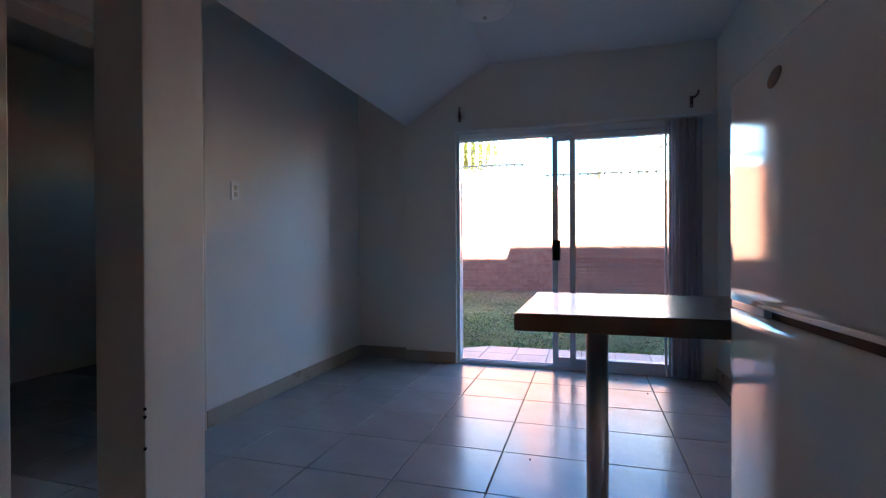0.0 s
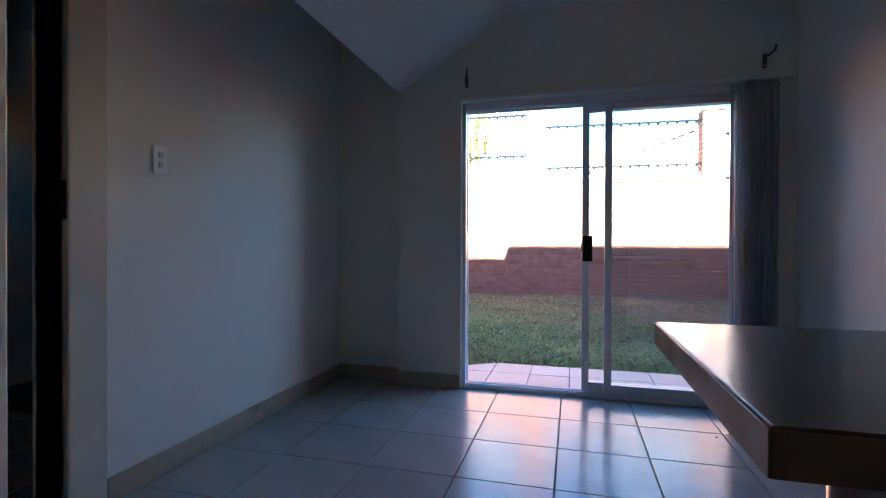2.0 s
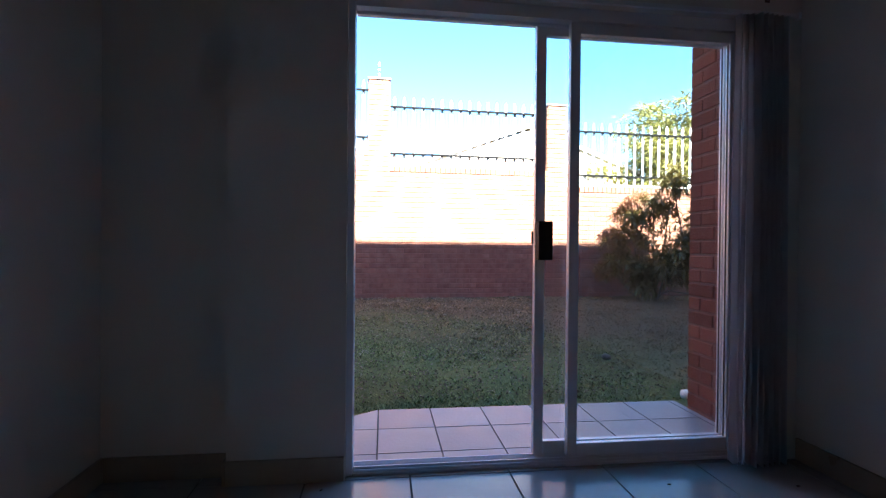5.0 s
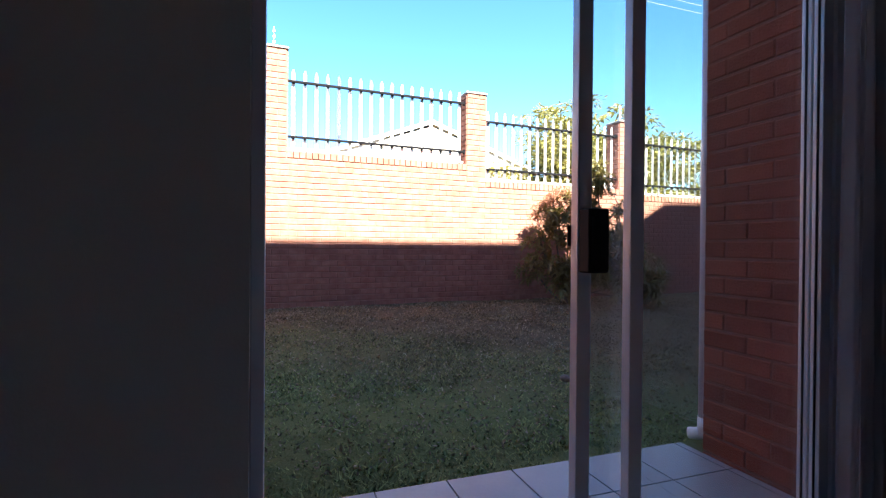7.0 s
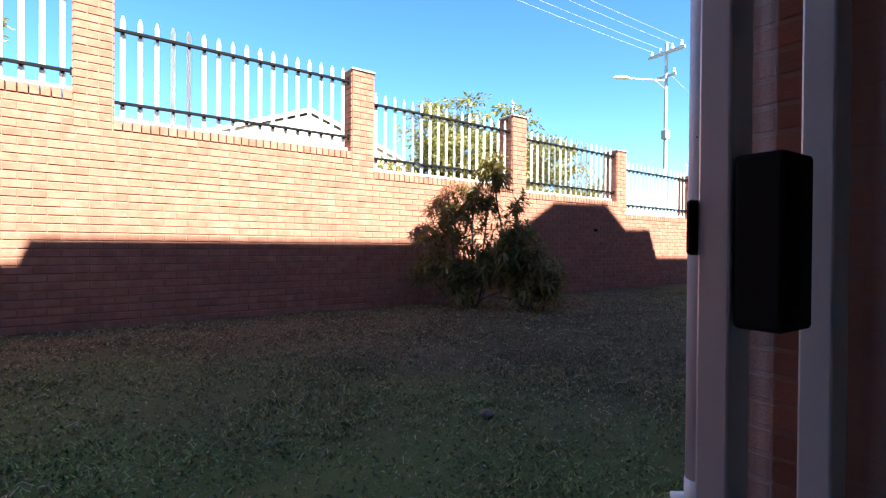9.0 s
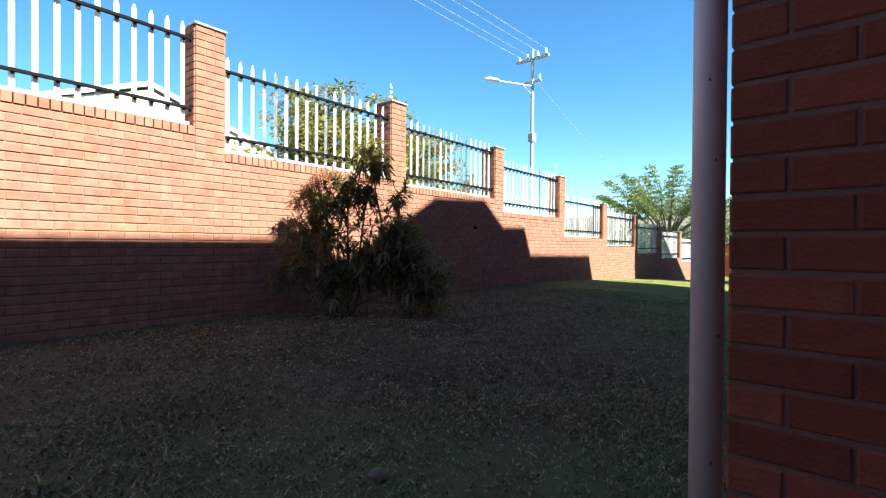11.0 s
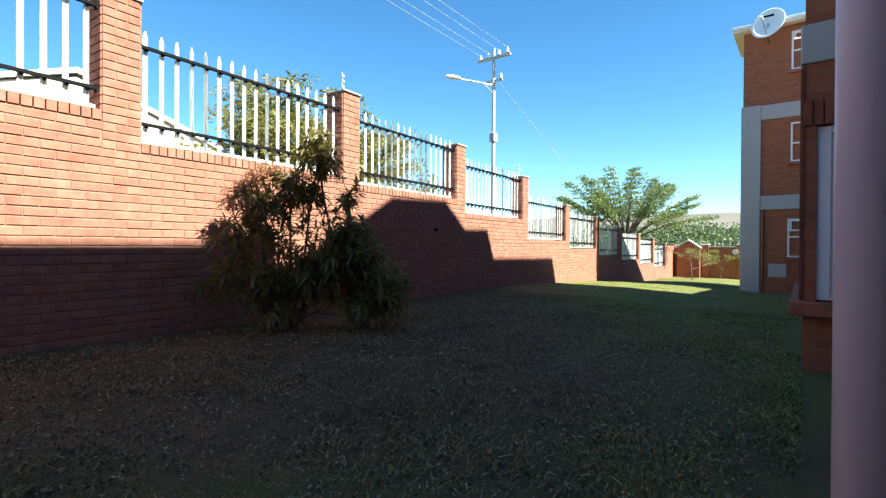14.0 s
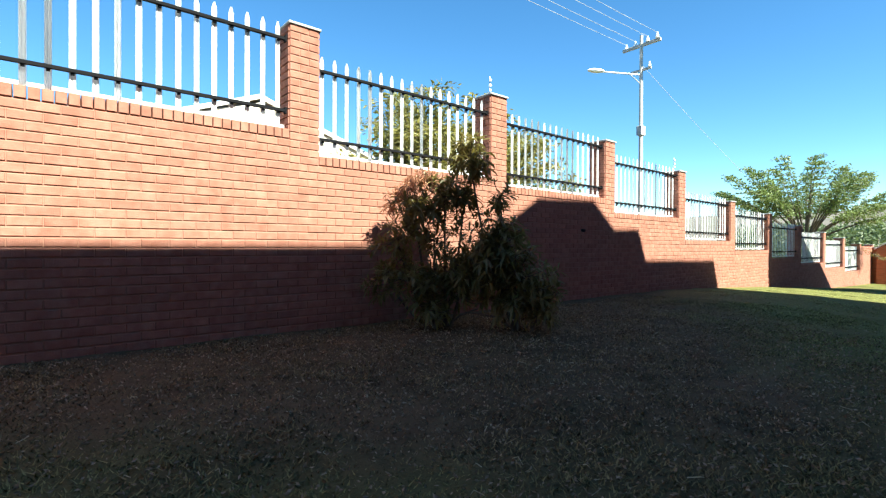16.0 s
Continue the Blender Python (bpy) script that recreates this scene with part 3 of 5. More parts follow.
part("end_stop", box(0.935, 4.176, 2.057, 0.95, 4.2, 2.087, 0.002), WHITE_PLASTIC, track)


def bracket(x, z, lean):
    b = empty("curtain_bracket", "rusty iron curtain bracket hooked to the plaster wall", "bracket", "curtain brackets", (x, 4.2, z))
    part("back_plate", box(-0.012, -0.004, -0.045, 0.012, 0.0, 0.045, 0.001), RUST, b)
    bm = bmesh.new()
    pts = [Vector((0, -0.004, 0.03)), Vector((lean * 0.01, -0.05, 0.02)), Vector((lean * 0.03, -0.075, 0.035)), Vector((lean * 0.035, -0.085, 0.065))]
    for p, q in zip(pts, pts[1:]):
        add_tube(bm, p, q, 0.007, 8)
    part("hook", bm, RUST, b)
    part("screw", tube((0, -0.009, -0.03), (0, -0.003, -0.03), 0.006, 8), STEEL, b)


bracket(-1.085, 2.205, 0.6)
bracket(0.79, 2.175, 1.0)


def plate(name, label, category, at, rz, w, h, gangs, rocker):
    e = empty(name, label, category)
    e.matrix_world = pose(*at, 0, 0, rz)
    part("faceplate", box(-w / 2, -0.010, -h / 2, w / 2, 0.0, h / 2, 0.003), WHITE_PLASTIC, e)
    for i in range(gangs):
        z = (i - (gangs - 1) / 2) * 0.042
        if rocker:
            part("rocker", box(-0.012, -0.015, z - 0.014, 0.012, -0.0095, z + 0.014, 0.002), JAMB_PAINT, e, "small worn rocker")
        else:
            x = (i - (gangs - 1) / 2) * 0.055
            part("rocker", box(x - 0.008, -0.014, 0.018, x + 0.008, -0.0095, 0.034, 0.001), WHITE_PLASTIC, e)
            for dx, dz in ((0, 0.008), (-0.011, -0.012), (0.011, -0.012)):
                part("pin_hole", tube((x + dx, -0.0112, dz), (x + dx, -0.0096, dz), 0.004, 10), BLACK_PLASTIC, e)


plate("light_switch", "white two-gang light switch on the plaster wall", "light switch", (-2.12, 2.55, 1.405), 90, 0.072, 0.122, 2, True)
plate("wall_socket", "white double plug socket low on the wall", "socket", (0.97, 3.40, 0.385), -90, 0.122, 0.086, 2, False)


# ---- breakfast bar, fridge, lamp ----
def breakfast_bar():
    t = empty("breakfast_table", "brown laminate breakfast bar on a round steel leg", "table")
    top = part("tabletop", box(-0.18, 1.268, 0.829, 0.968, 1.862, 0.876, 0.003), [LAMINATE], t, "glossy worn laminate top")
    part("edging", boxes([(-0.1825, 1.266, 0.831, -0.180, 1.864, 0.873), (-0.18, 1.2655, 0.831, 0.968, 1.268, 0.873)], 0.0008), LAMINATE_EDGE, top, "brown edge banding")
    part("leg", tube((0.03, 1.575, 0.006), (0.03, 1.575, 0.822), 0.033, 32), STEEL, t, "brushed steel leg", smooth=True)
    bm = tube((0.03, 1.575, 0.0), (0.03, 1.575, 0.010), 0.058, 32)
    part("foot_flange", bm, STEEL, t)
    part("top_flange", tube((0.03, 1.575, 0.819), (0.03, 1.575, 0.829), 0.06, 32), STEEL, t)
    part("wall_batten", box(0.945, 1.29, 0.78, 0.97, 1.84, 0.829, 0.002), LAMINATE_EDGE, t)


breakfast_bar()


def fridge():
    f = empty("fridge", "white two-door fridge freezer with glossy rounded doors", "fridge")
    y0, y1, x = 0.62, 1.25, 0.31
    part("cabinet", box(x + 0.06, y0 + 0.005, 0.03, 0.915, y1 - 0.005, 1.40, 0.012), FRIDGE_WHITE, f)

    def door(name, z0, z1, split):
        bm = box(x, y0, z0, x + 0.055, y1, z1)
        # gently bowed front
        for k in range(1, 12):
            bmesh.ops.bisect_plane(bm, geom=bm.verts[:] + bm.edges[:] + bm.faces[:], plane_co=(0, y0 + (y1 - y0) * k / 12, 0), plane_no=(0, 1, 0))
        for yy in (y0 + 0.03, y1 - 0.03):
            bmesh.ops.bisect_plane(bm, geom=bm.verts[:] + bm.edges[:] + bm.faces[:], plane_co=(0, yy, 0), plane_no=(0, 1, 0))
        for zz in (z0 + 0.03, z1 - 0.03):
            bmesh.ops.bisect_plane(bm, geom=bm.verts[:] + bm.edges[:] + bm.faces[:], plane_co=(0, 0, zz), plane_no=(0, 0, 1))
        for v in bm.verts:
            if v.co.x < x + 0.01:
                v.co.x -= 0.008 * (1 - ((v.co.y - y0) / (y1 - y0) * 2 - 1) ** 2)
        on_end = lambda e: all(v.co.y < y0 + 0.001 for v in e.verts) or all(v.co.y > y1 - 0.001 for v in e.verts)
        front = [e for e in bm.edges if all(v.co.x < x + 0.01 for v in e.verts) and (on_end(e) or all(v.co.z < z0 + 0.001 for v in e.verts) or all(v.co.z > z1 - 0.001 for v in e.verts))]
        tight = [e for e in front if all(abs(v.co.z - split) < 0.01 for v in e.verts)]
        bmesh.ops.bevel(bm, geom=[e for e in front if e not in tight], offset=0.024, segments=6, affect="EDGES", profile=0.5)
        return part(name, bm, FRIDGE_WHITE, f, smooth=True)

    lower, upper_d = door("fridge_door", 0.06, 0.908, 0.908), door("freezer_door", 0.930, 1.412, 0.930)
    for o in (lower, upper_d):
        for p in o.data.polygons:
            p.use_smooth = len(p.vertices) == 4 and p.area < 0.1
    part("handle_recess", boxes([(x + 0.016, y0 + 0.01, 0.909, x + 0.05, 1.06, 0.929)]), BLACK_PLASTIC, f, "dark finger slot between the doors")
    part("handle_trim", box(x - 0.010, y0 + 0.05, 0.931, x + 0.004, 1.06, 0.940, 0.003), WHITE_PLASTIC, upper_d, "white grip strip")
    part("handle_lip", box(x + 0.003, 1.062, 0.9095, x + 0.05, y1 - 0.012, 0.9285, 0.003), FRIDGE_WHITE, f, "white moulded end of the grip")
    bm = bmesh.new()
    bmesh.ops.create_uvsphere(bm, u_segments=20, v_segments=8, radius=1.0, matrix=Matrix.LocRotScale((x - 0.0080, 0.985, 1.345), Euler((radians(-12), 0, 0)), (0.004, 0.030, 0.015)))
    part("badge", bm, RUST, upper_d, "oval dark grey badge", smooth=True)
    part("hinge_cover", box(x + 0.01, y0 + 0.02, 1.412, x + 0.10, y0 + 0.09, 1.425, 0.004), WHITE_PLASTIC, f)
    for yy in (y0 + 0.06, y1 - 0.06):
        for xx in (x + 0.1, 0.87):
            part("foot", tube((xx, yy, 0.0), (xx, yy, 0.035), 0.018, 12), BLACK_PLASTIC, f)
    f.matrix_world = Matrix.Translation((x, y1, 0)) @ Matrix.Rotation(radians(3.3), 4, "Z") @ Matrix.Translation((-x, -y1, 0))


fridge()


def ceiling_lamp():
    l = empty("ceiling_lamp", "round frosted ceiling lamp, switched off", "ceiling lamp", at=(-0.62, 3.06, CEIL))
    part("base", tube((0, 0, -0.045), (0, 0, 0.0), 0.175, 40), WHITE_PLASTIC, l)
    bm = bmesh.new()
    bmesh.ops.create_uvsphere(bm, u_segments=40, v_segments=16, radius=1.0, matrix=Matrix.LocRotScale((0, 0, -0.045), None, (0.185, 0.185, 0.085)))
    bmesh.ops.delete(bm, geom=[v for v in bm.verts if v.co.z > -0.0445], context="VERTS")
    part("shade", bm, WHITE_PLASTIC, l, "frosted bowl shade", smooth=True)
    part("finial", tube((0, 0, -0.140), (0, 0, -0.122), 0.012, 12), STEEL, l)


ceiling_lamp()
stub = bpy.data.objects["wall_stub"]
for z in (0.42, 0.52, 0.545):
    part("nail_hole", tube((-1.332, 1.192, z), (-1.326, 1.186, z), 0.005, 8), BLACK_PLASTIC, stub)
for i, (x, y) in enumerate(((0.22, 4.02), (0.41, 3.70), (-0.27, 2.4), (0.75, 3.95), (-1.21, 4.12))):
    bm = bmesh.new()
    bmesh.ops.create_icosphere(bm, subdivisions=1, radius=0.006, matrix=Matrix.LocRotScale((x, y, 0.003), Euler((i, 0, i)), (1.6, 0.9, 0.5)))
    tagged(mesh_object("crumb", bm, RUST), "small dry brown crumb on the tiles", "crumb", "crumbs on the floor")

# ---- patio ----
bm = bmesh.new()
ring = [(-1.45, 4.347), (0.94, 4.347), (0.94, 5.105), (-0.995, 5.105), (-1.45, 4.80)]
lo, hi = [bm.verts.new((x, y, -0.25)) for x, y in ring], [bm.verts.new((x, y, -0.020)) for x, y in ring]
bm.faces.new(hi)
for i in range(5):
    bm.faces.new((lo[i], lo[(i + 1) % 5], hi[(i + 1) % 5], hi[i]))
patio = structure("pavement_patio", bm, GROUT, "narrow tiled patio slab with a chamfered corner", "patio")
lay_tiles(patio, -0.992, 5.10, 0.313, 0.007, (-0.992, 4.35, 0.928, 5.10), -0.012, PATIO_TILE)
for x0, x1, cut in ((-1.302, -0.996, 0.0), (-1.448, -1.309, 0.0)):
    for ya, yb in ((4.35, 4.467), (4.474, 4.783), (4.79, 5.10)):
        bm = bmesh.new()
        edge = lambda x: 5.105 + (x + 0.995) * 0.67
        ytop = [min(yb, edge(x) - 0.006) for x in (x0, x1)]
        if ytop[1] <= ya + 0.01:
            continue
        pts = [(x0, ya), (x1, ya), (x1, ytop[1])] + ([(x0, ytop[0])] if ytop[0] > ya + 0.005 else [])
        if ytop[0] <= ya + 0.005:
            xs = -0.995 + (ya + 0.006 - 5.105) / 0.67
            pts = [(xs, ya), (x1, ya), (x1, ytop[1])]
        a = [bm.verts.new((x, y, -0.02)) for x, y in pts]
        b = [bm.verts.new((x, y, -0.012)) for x, y in pts]
        bm.faces.new(b)
        for i in range(len(pts)):
            j = (i + 1) % len(pts)
            bm.faces.new((a[i], a[j], b[j], b[i]))
        part("tile", bm, PATIO_TILE, patio)
apron = structure("pavement_apron", box(2.6, 4.462, -0.2, 6.2, 4.80, -0.012, 0.004), CONCRETE, "pale concrete apron of the next patio", "pavement")


# ---- downpipe ----
def downpipe():
    p = empty("downpipe", "pale lilac painted rainwater downpipe on the brick fin wall", "downpipe")
    x, y, r = 1.03, 5.031, 0.039
    part("pipe", tube((x, y, 0.10), (x, y, 3.0), r, 32), PIPE_PAINT, p, smooth=True)
    for z in (0.16, 2.6):
        part("clip", boxes([(x - 0.055, 4.966, z, x + 0.055, 4.984, z + 0.03)], 0.003), PIPE_PAINT, p)
    bm = bmesh.new()
    add_tube(bm, (x, y, 0.13), (x, y, 0.03), r + 0.003, 24)
    add_tube(bm, (x, y, 0.045), (x - 0.035, y + 0.075, 0.025), 0.030, 24)
    for cz, ca in ((1.22, -2.5), (0.78, -2.2), (1.42, -2.9), (0.46, -2.6)):
        c = Vector((x + math.cos(ca) * r, y + math.sin(ca) * r, cz))
        part("paint_chip", box(c.x - 0.003, c.y - 0.002, c.z - 0.003, c.x + 0.002, c.y + 0.002, c.z + 0.004, 0.0006), RUST, p, "small dark paint chip")
    part("shoe", bm, WHITE_PLASTIC, p, "white plastic outlet shoe", smooth=True)


downpipe()


# ---- plants ----
def leaf_cloud(name, centres, per, radius, size, mat, parent, seed, droop=0.3, aspect=0.28, flat=0.7, label=""):
    """Many folded leaves scattered round the twig ends."""
    g = np.random.default_rng(seed)
    c = np.repeat(np.asarray(centres, float), per, axis=0)
    n = len(c)
    off = g.normal(size=(n, 3))
    off /= np.linalg.norm(off, axis=1, keepdims=True)
    off *= radius * g.uniform(0.15, 1, (n, 1)) ** 0.6
    off[:, 2] *= flat
    base = c + off
    d = off / (np.linalg.norm(off, axis=1, keepdims=True) + 1e-6) + g.normal(scale=0.5, size=(n, 3))
    d[:, 2] -= droop
    d /= np.linalg.norm(d, axis=1, keepdims=True)
    side = np.cross(d, g.normal(size=(n, 3)))
    side /= np.linalg.norm(side, axis=1, keepdims=True)
    up = np.cross(side, d)
    s = size * g.uniform(0.6, 1.25, (n, 1))
    mid = base + d * s * 0.5 + up * s * 0.06
    tip = base + d * s - up * s * 0.08
    w = side * s * aspect * 0.5
    v = np.stack([base, mid + w, tip, mid - w], 1).reshape(-1, 3)
    f = np.arange(n * 4).reshape(n, 4)
    me = bpy.data.meshes.new(name)
    me.from_pydata(v.tolist(), [], np.concatenate([f[:, [0, 1, 2]], f[:, [0, 2, 3]]]).tolist())
    me.materials.append(mat)
    ob = new(name, me)
    ob.parent = parent
    if label:
        ob["label"] = label
    return ob


def limbs(seed, direction, length, radius, depth, spread=0.6, lift=0.1, shrink=0.72, kids=3):
    """Tapered branching limbs as segments, and the twig ends."""
    r = random.Random(seed)
    segs, ends = [], []

    def grow(p, d, ln, rad, k):
        steps = 3
        for i in range(steps):
            q = p + d * (ln / steps)
            segs.append((p, q, rad * (1 - 0.25 * i / steps), rad * (1 - 0.25 * (i + 1) / steps), 7 if k > 1 else 5))
            p = q
            d = (d + Vector((r.uniform(-1, 1), r.uniform(-1, 1), r.uniform(-0.6, 1))) * 0.16).normalized()
            if k <= 1 and i:
                ends.append(tuple(p))
        if k == 0:
            ends.append(tuple(p))
            return
        for i in range(kids):
            nd = (d + Vector((r.uniform(-1, 1), r.uniform(-1, 1), r.uniform(-0.7, 0.9) + lift)) * spread * 1.25).normalized()
            grow(p, nd, ln * shrink * r.uniform(0.75, 1.2), rad * 0.62, k - 1)

    grow(Vector((0, 0, -0.1)), Vector(direction).normalized(), length, radius, depth)
    return segs, ends


BARK = material("bark", (0.13, 0.10, 0.075), 0.9, spread=0.3, scale=8, fine=60, bump=0.6, stretch=(1, 1, 0.3))


def leaf_material(name, base, tint, through_colour, vary=0.4):
    m = material(name, base, 0.5, spread=0.2, scale=1.5, fine=20, bump=0.0, tint=tint, per_island=vary)
    b = m.node_tree.nodes["Principled BSDF"]
    n, l = m.node_tree.nodes, m.node_tree.links
    tr, mx = n.new("ShaderNodeBsdfTranslucent"), n.new("ShaderNodeMixShader")
    tr.inputs[0].default_value = (*through_colour, 1)
    mx.inputs[0].default_value = 0.28
    l.new(b.outputs[0], mx.inputs[1])
    l.new(tr.outputs[0], mx.inputs[2])
    l.new(mx.outputs[0], n["Material Output"].inputs[0])
    return m


LEAF_DARK = leaf_material("leaf_dark_green", (0.135, 0.122, 0.046), (0.20, 0.160, 0.062), (0.36, 0.29, 0.07))
LEAF_RED = leaf_material("leaf_reddish", (0.40, 0.20, 0.12), (0.48, 0.27, 0.17), (0.60, 0.30, 0.17))
LEAF_YELLOW = leaf_material("leaf_yellow_green", (0.17, 0.17, 0.045), (0.24, 0.19, 0.045), (0.30, 0.28, 0.05))
LEAF_MID = leaf_material("leaf_mid_green", (0.06, 0.10, 0.03), (0.09, 0.13, 0.04), (0.16, 0.24, 0.05))
LEAF_THORN = leaf_material("leaf_thorn_green", (0.12, 0.17, 0.05), (0.17, 0.20, 0.07), (0.25, 0.32, 0.08))
LEAF_WOODS = leaf_material("leaf_woods", (0.075, 0.105, 0.042), (0.11, 0.135, 0.058), (0.13, 0.17, 0.05), 0.15)
LEAF_GREY = leaf_material("leaf_grey_green", (0.09, 0.12, 0.09), (0.12, 0.14, 0.11), (0.16, 0.22, 0.12))


def long_leaves(name, rosettes, per, length, mat, parent, seed, label=""):
    """Whorls of long pointed leaves, each arched and folded along its midrib, round the twig ends (place, direction)."""
    g = np.random.default_rng(seed)
    c = np.repeat(np.array([r[0] for r in rosettes], float), per, axis=0)
    axis = np.repeat(np.array([r[1] for r in rosettes], float), per, axis=0)
    n = len(c)
    ring = np.cross(axis, g.normal(size=(n, 3)))
    ring /= np.linalg.norm(ring, axis=1, keepdims=True)
    rise = g.uniform(-0.15, 1.0, (n, 1))
    d = ring + axis * rise + g.normal(scale=0.12, size=(n, 3))
    d /= np.linalg.norm(d, axis=1, keepdims=True)
    s = length * g.uniform(0.55, 1.15, (n, 1))
    base = c + d * 0.008 - axis * g.uniform(0, 0.07, (n, 1))
    side = np.cross(d, np.array([[0.0, 0, 1]]) + g.normal(scale=0.25, size=(n, 3)))
    side /= np.linalg.norm(side, axis=1, keepdims=True)
    up = np.cross(side, d)
    sag = np.array([[0.0, 0, -1]]) * s * g.uniform(0.10, 0.45, (n, 1))
    w = side * s * g.uniform(0.085, 0.125, (n, 1))
    q1, q2, tip = base + d * s * 0.35 + sag * 0.08, base + d * s * 0.70 + sag * 0.42, base + d * s * 0.97 + sag
    lift = up * s * 0.035
    v = np.stack([base, q1 + w + lift, q1, q1 - w + lift, q2 + w * 0.75 + lift, q2, q2 - w * 0.75 + lift, tip], 1).reshape(-1, 3)
    k = np.arange(n)[:, None] * 8
    tri = np.concatenate([k + t for t in ((0, 1, 2), (0, 2, 3), (1, 4, 2), (4, 5, 2), (2, 5, 3), (5, 6, 3), (4, 7, 5), (5, 7, 6))])
    me = bpy.data.meshes.new(name)
    me.from_pydata(v.tolist(), [], tri.tolist())
    me.materials.append(mat)
    ob = new(name, me)
    ob.parent = parent
    if label:
        ob["label"] = label
    return ob


def shrub():
    b = empty("shrub", "bushy dark green shrub with long drooping leaves and reddish tips", "shrub", at=(BX, BY, 0.05))
    turn = Matrix.Rotation(math.atan2(-0.690, 0.724), 3, "Z")
    r = random.Random(11)
    # leafy masses: middle (across, deep, up), half sizes, number of twig ends
    masses = [((-0.30, 0.00, 2.02), (0.20, 0.18, 0.27), 56), ((-0.60, 0.05, 1.62), (0.22, 0.22, 0.32), 46), ((-0.95, 0.00, 1.50), (0.33, 0.25, 0.28), 56),
              ((-1.15, -0.05, 1.08), (0.28, 0.25, 0.30), 30), ((-0.72, 0.00, 1.08), (0.32, 0.28, 0.30), 28), ((-0.98, -0.05, 0.66), (0.50, 0.34, 0.26), 60),
              ((0.05, 0.05, 1.60), (0.16, 0.14, 0.22), 13), ((-0.02, -0.05, 1.06), (0.36, 0.34, 0.36), 115), ((0.22, -0.08, 0.66), (0.42, 0.36, 0.34), 120),
              ((0.54, -0.05, 0.38), (0.22, 0.26, 0.26), 40), ((-0.38, 0.00, 0.72), (0.46, 0.34, 0.38), 110), ((-0.72, -0.10, 0.34), (0.30, 0.28, 0.19), 34),
              ((0.28, 0.0, 0.34), (0.36, 0.28, 0.16), 30), ((-0.36, 0.0, 1.62), (0.15, 0.14, 0.26), 24), ((-1.30, -0.05, 0.70), (0.16, 0.16, 0.14), 9)]
    stems, ends, red = bmesh.new(), [], []
    for (mx, my, mz), (sx, sy, sz), count in masses:
        foot = Vector(((-0.62 if mx < -0.35 else 0.30) + r.uniform(-0.06, 0.06), r.uniform(-0.06, 0.06), -0.08))
        mid = Vector((mx, my, mz))
        bend = foot.lerp(mid, 0.45) + Vector((0.25 * (mx - foot.x), 0, -0.12 * (mz - 0.3)))
        last, path = foot, []
        for j in range(1, 7):
            u = j / 6
            p = foot.lerp(bend, u).lerp(bend.lerp(mid, u), u)
            add_tube(stems, turn @ last, turn @ p, 0.022 - 0.012 * (j - 1) / 6, 7, 0.022 - 0.012 * j / 6, caps=False)
            last = p
            path.append(p)
        for i in range(count):
            o = Vector((r.gauss(0, 1), r.gauss(0, 1), r.gauss(0, 1))).normalized() * r.uniform(0.30, 1.22)
            q = mid + Vector((o.x * sx, o.y * sy, o.z * sz))
            q.z = max(q.z, 0.16)
            root = min(path, key=lambda p: (p - q).length)
            knee = root.lerp(q, 0.55) + Vector((0, 0, -0.03))
            add_tube(stems, turn @ root, turn @ knee, 0.006, 5, 0.0045, caps=False)
            add_tube(stems, turn @ knee, turn @ q, 0.0045, 5, 0.003, caps=False)
            way = ((q - knee).normalized() + Vector((o.x, o.y, o.z)) * 0.5 + Vector((0, 0, 0.35))).normalized()
            young = mx < -0.8 and mz > 1.2 and q.z > 1.60
            (red if young else ends).append((tuple(turn @ q), tuple(turn @ way)))
    # red new growth at the sunlit head
    for tx, tz in ((-0.92, 1.80), (-1.02, 1.74), (-0.82, 1.84), (-1.14, 1.66), (-1.21, 1.58), (-1.28, 1.46), (-1.06, 1.72), (-0.72, 1.84)):
        for i in range(5):
            q = Vector((tx + r.gauss(0, 0.05), r.gauss(0, 0.08), tz + r.gauss(0.02, 0.045)))
            root = Vector((tx * 0.9, 0.0, tz - 0.22))
            add_tube(stems, turn @ root, turn @ q, 0.005, 5, 0.003, caps=False)
            red.append((tuple(turn @ q), tuple(turn @ (q - root).normalized())))
    # bare low branches under the crown
    for x0, x1, z1 in ((0.30, -0.35, 0.24), (0.30, 0.62, 0.30), (-0.62, -0.20, 0.28)):
        a, m, e = Vector((x0, 0, 0.0)), Vector(((x0 + x1) / 2, -0.05, 0.20)), Vector((x1, -0.05, z1))
        add_tube(stems, turn @ a, turn @ m, 0.016, 7, 0.012, caps=False)
        add_tube(stems, turn @ m, turn @ e, 0.012, 7, 0.008, caps=False)
    part("stem", stems, BARK, b, "thin brown branching stems")
    long_leaves("crown", ends, 13, 0.150, LEAF_DARK, b, 5, "long narrow drooping dark leaves")["kind"] = "stuff"
    long_leaves("young_foliage", red, 24, 0.080, LEAF_RED, b, 6, "reddish young leaf tips")["kind"] = "stuff"


BX, BY = 3.93, 9.34
shrub()


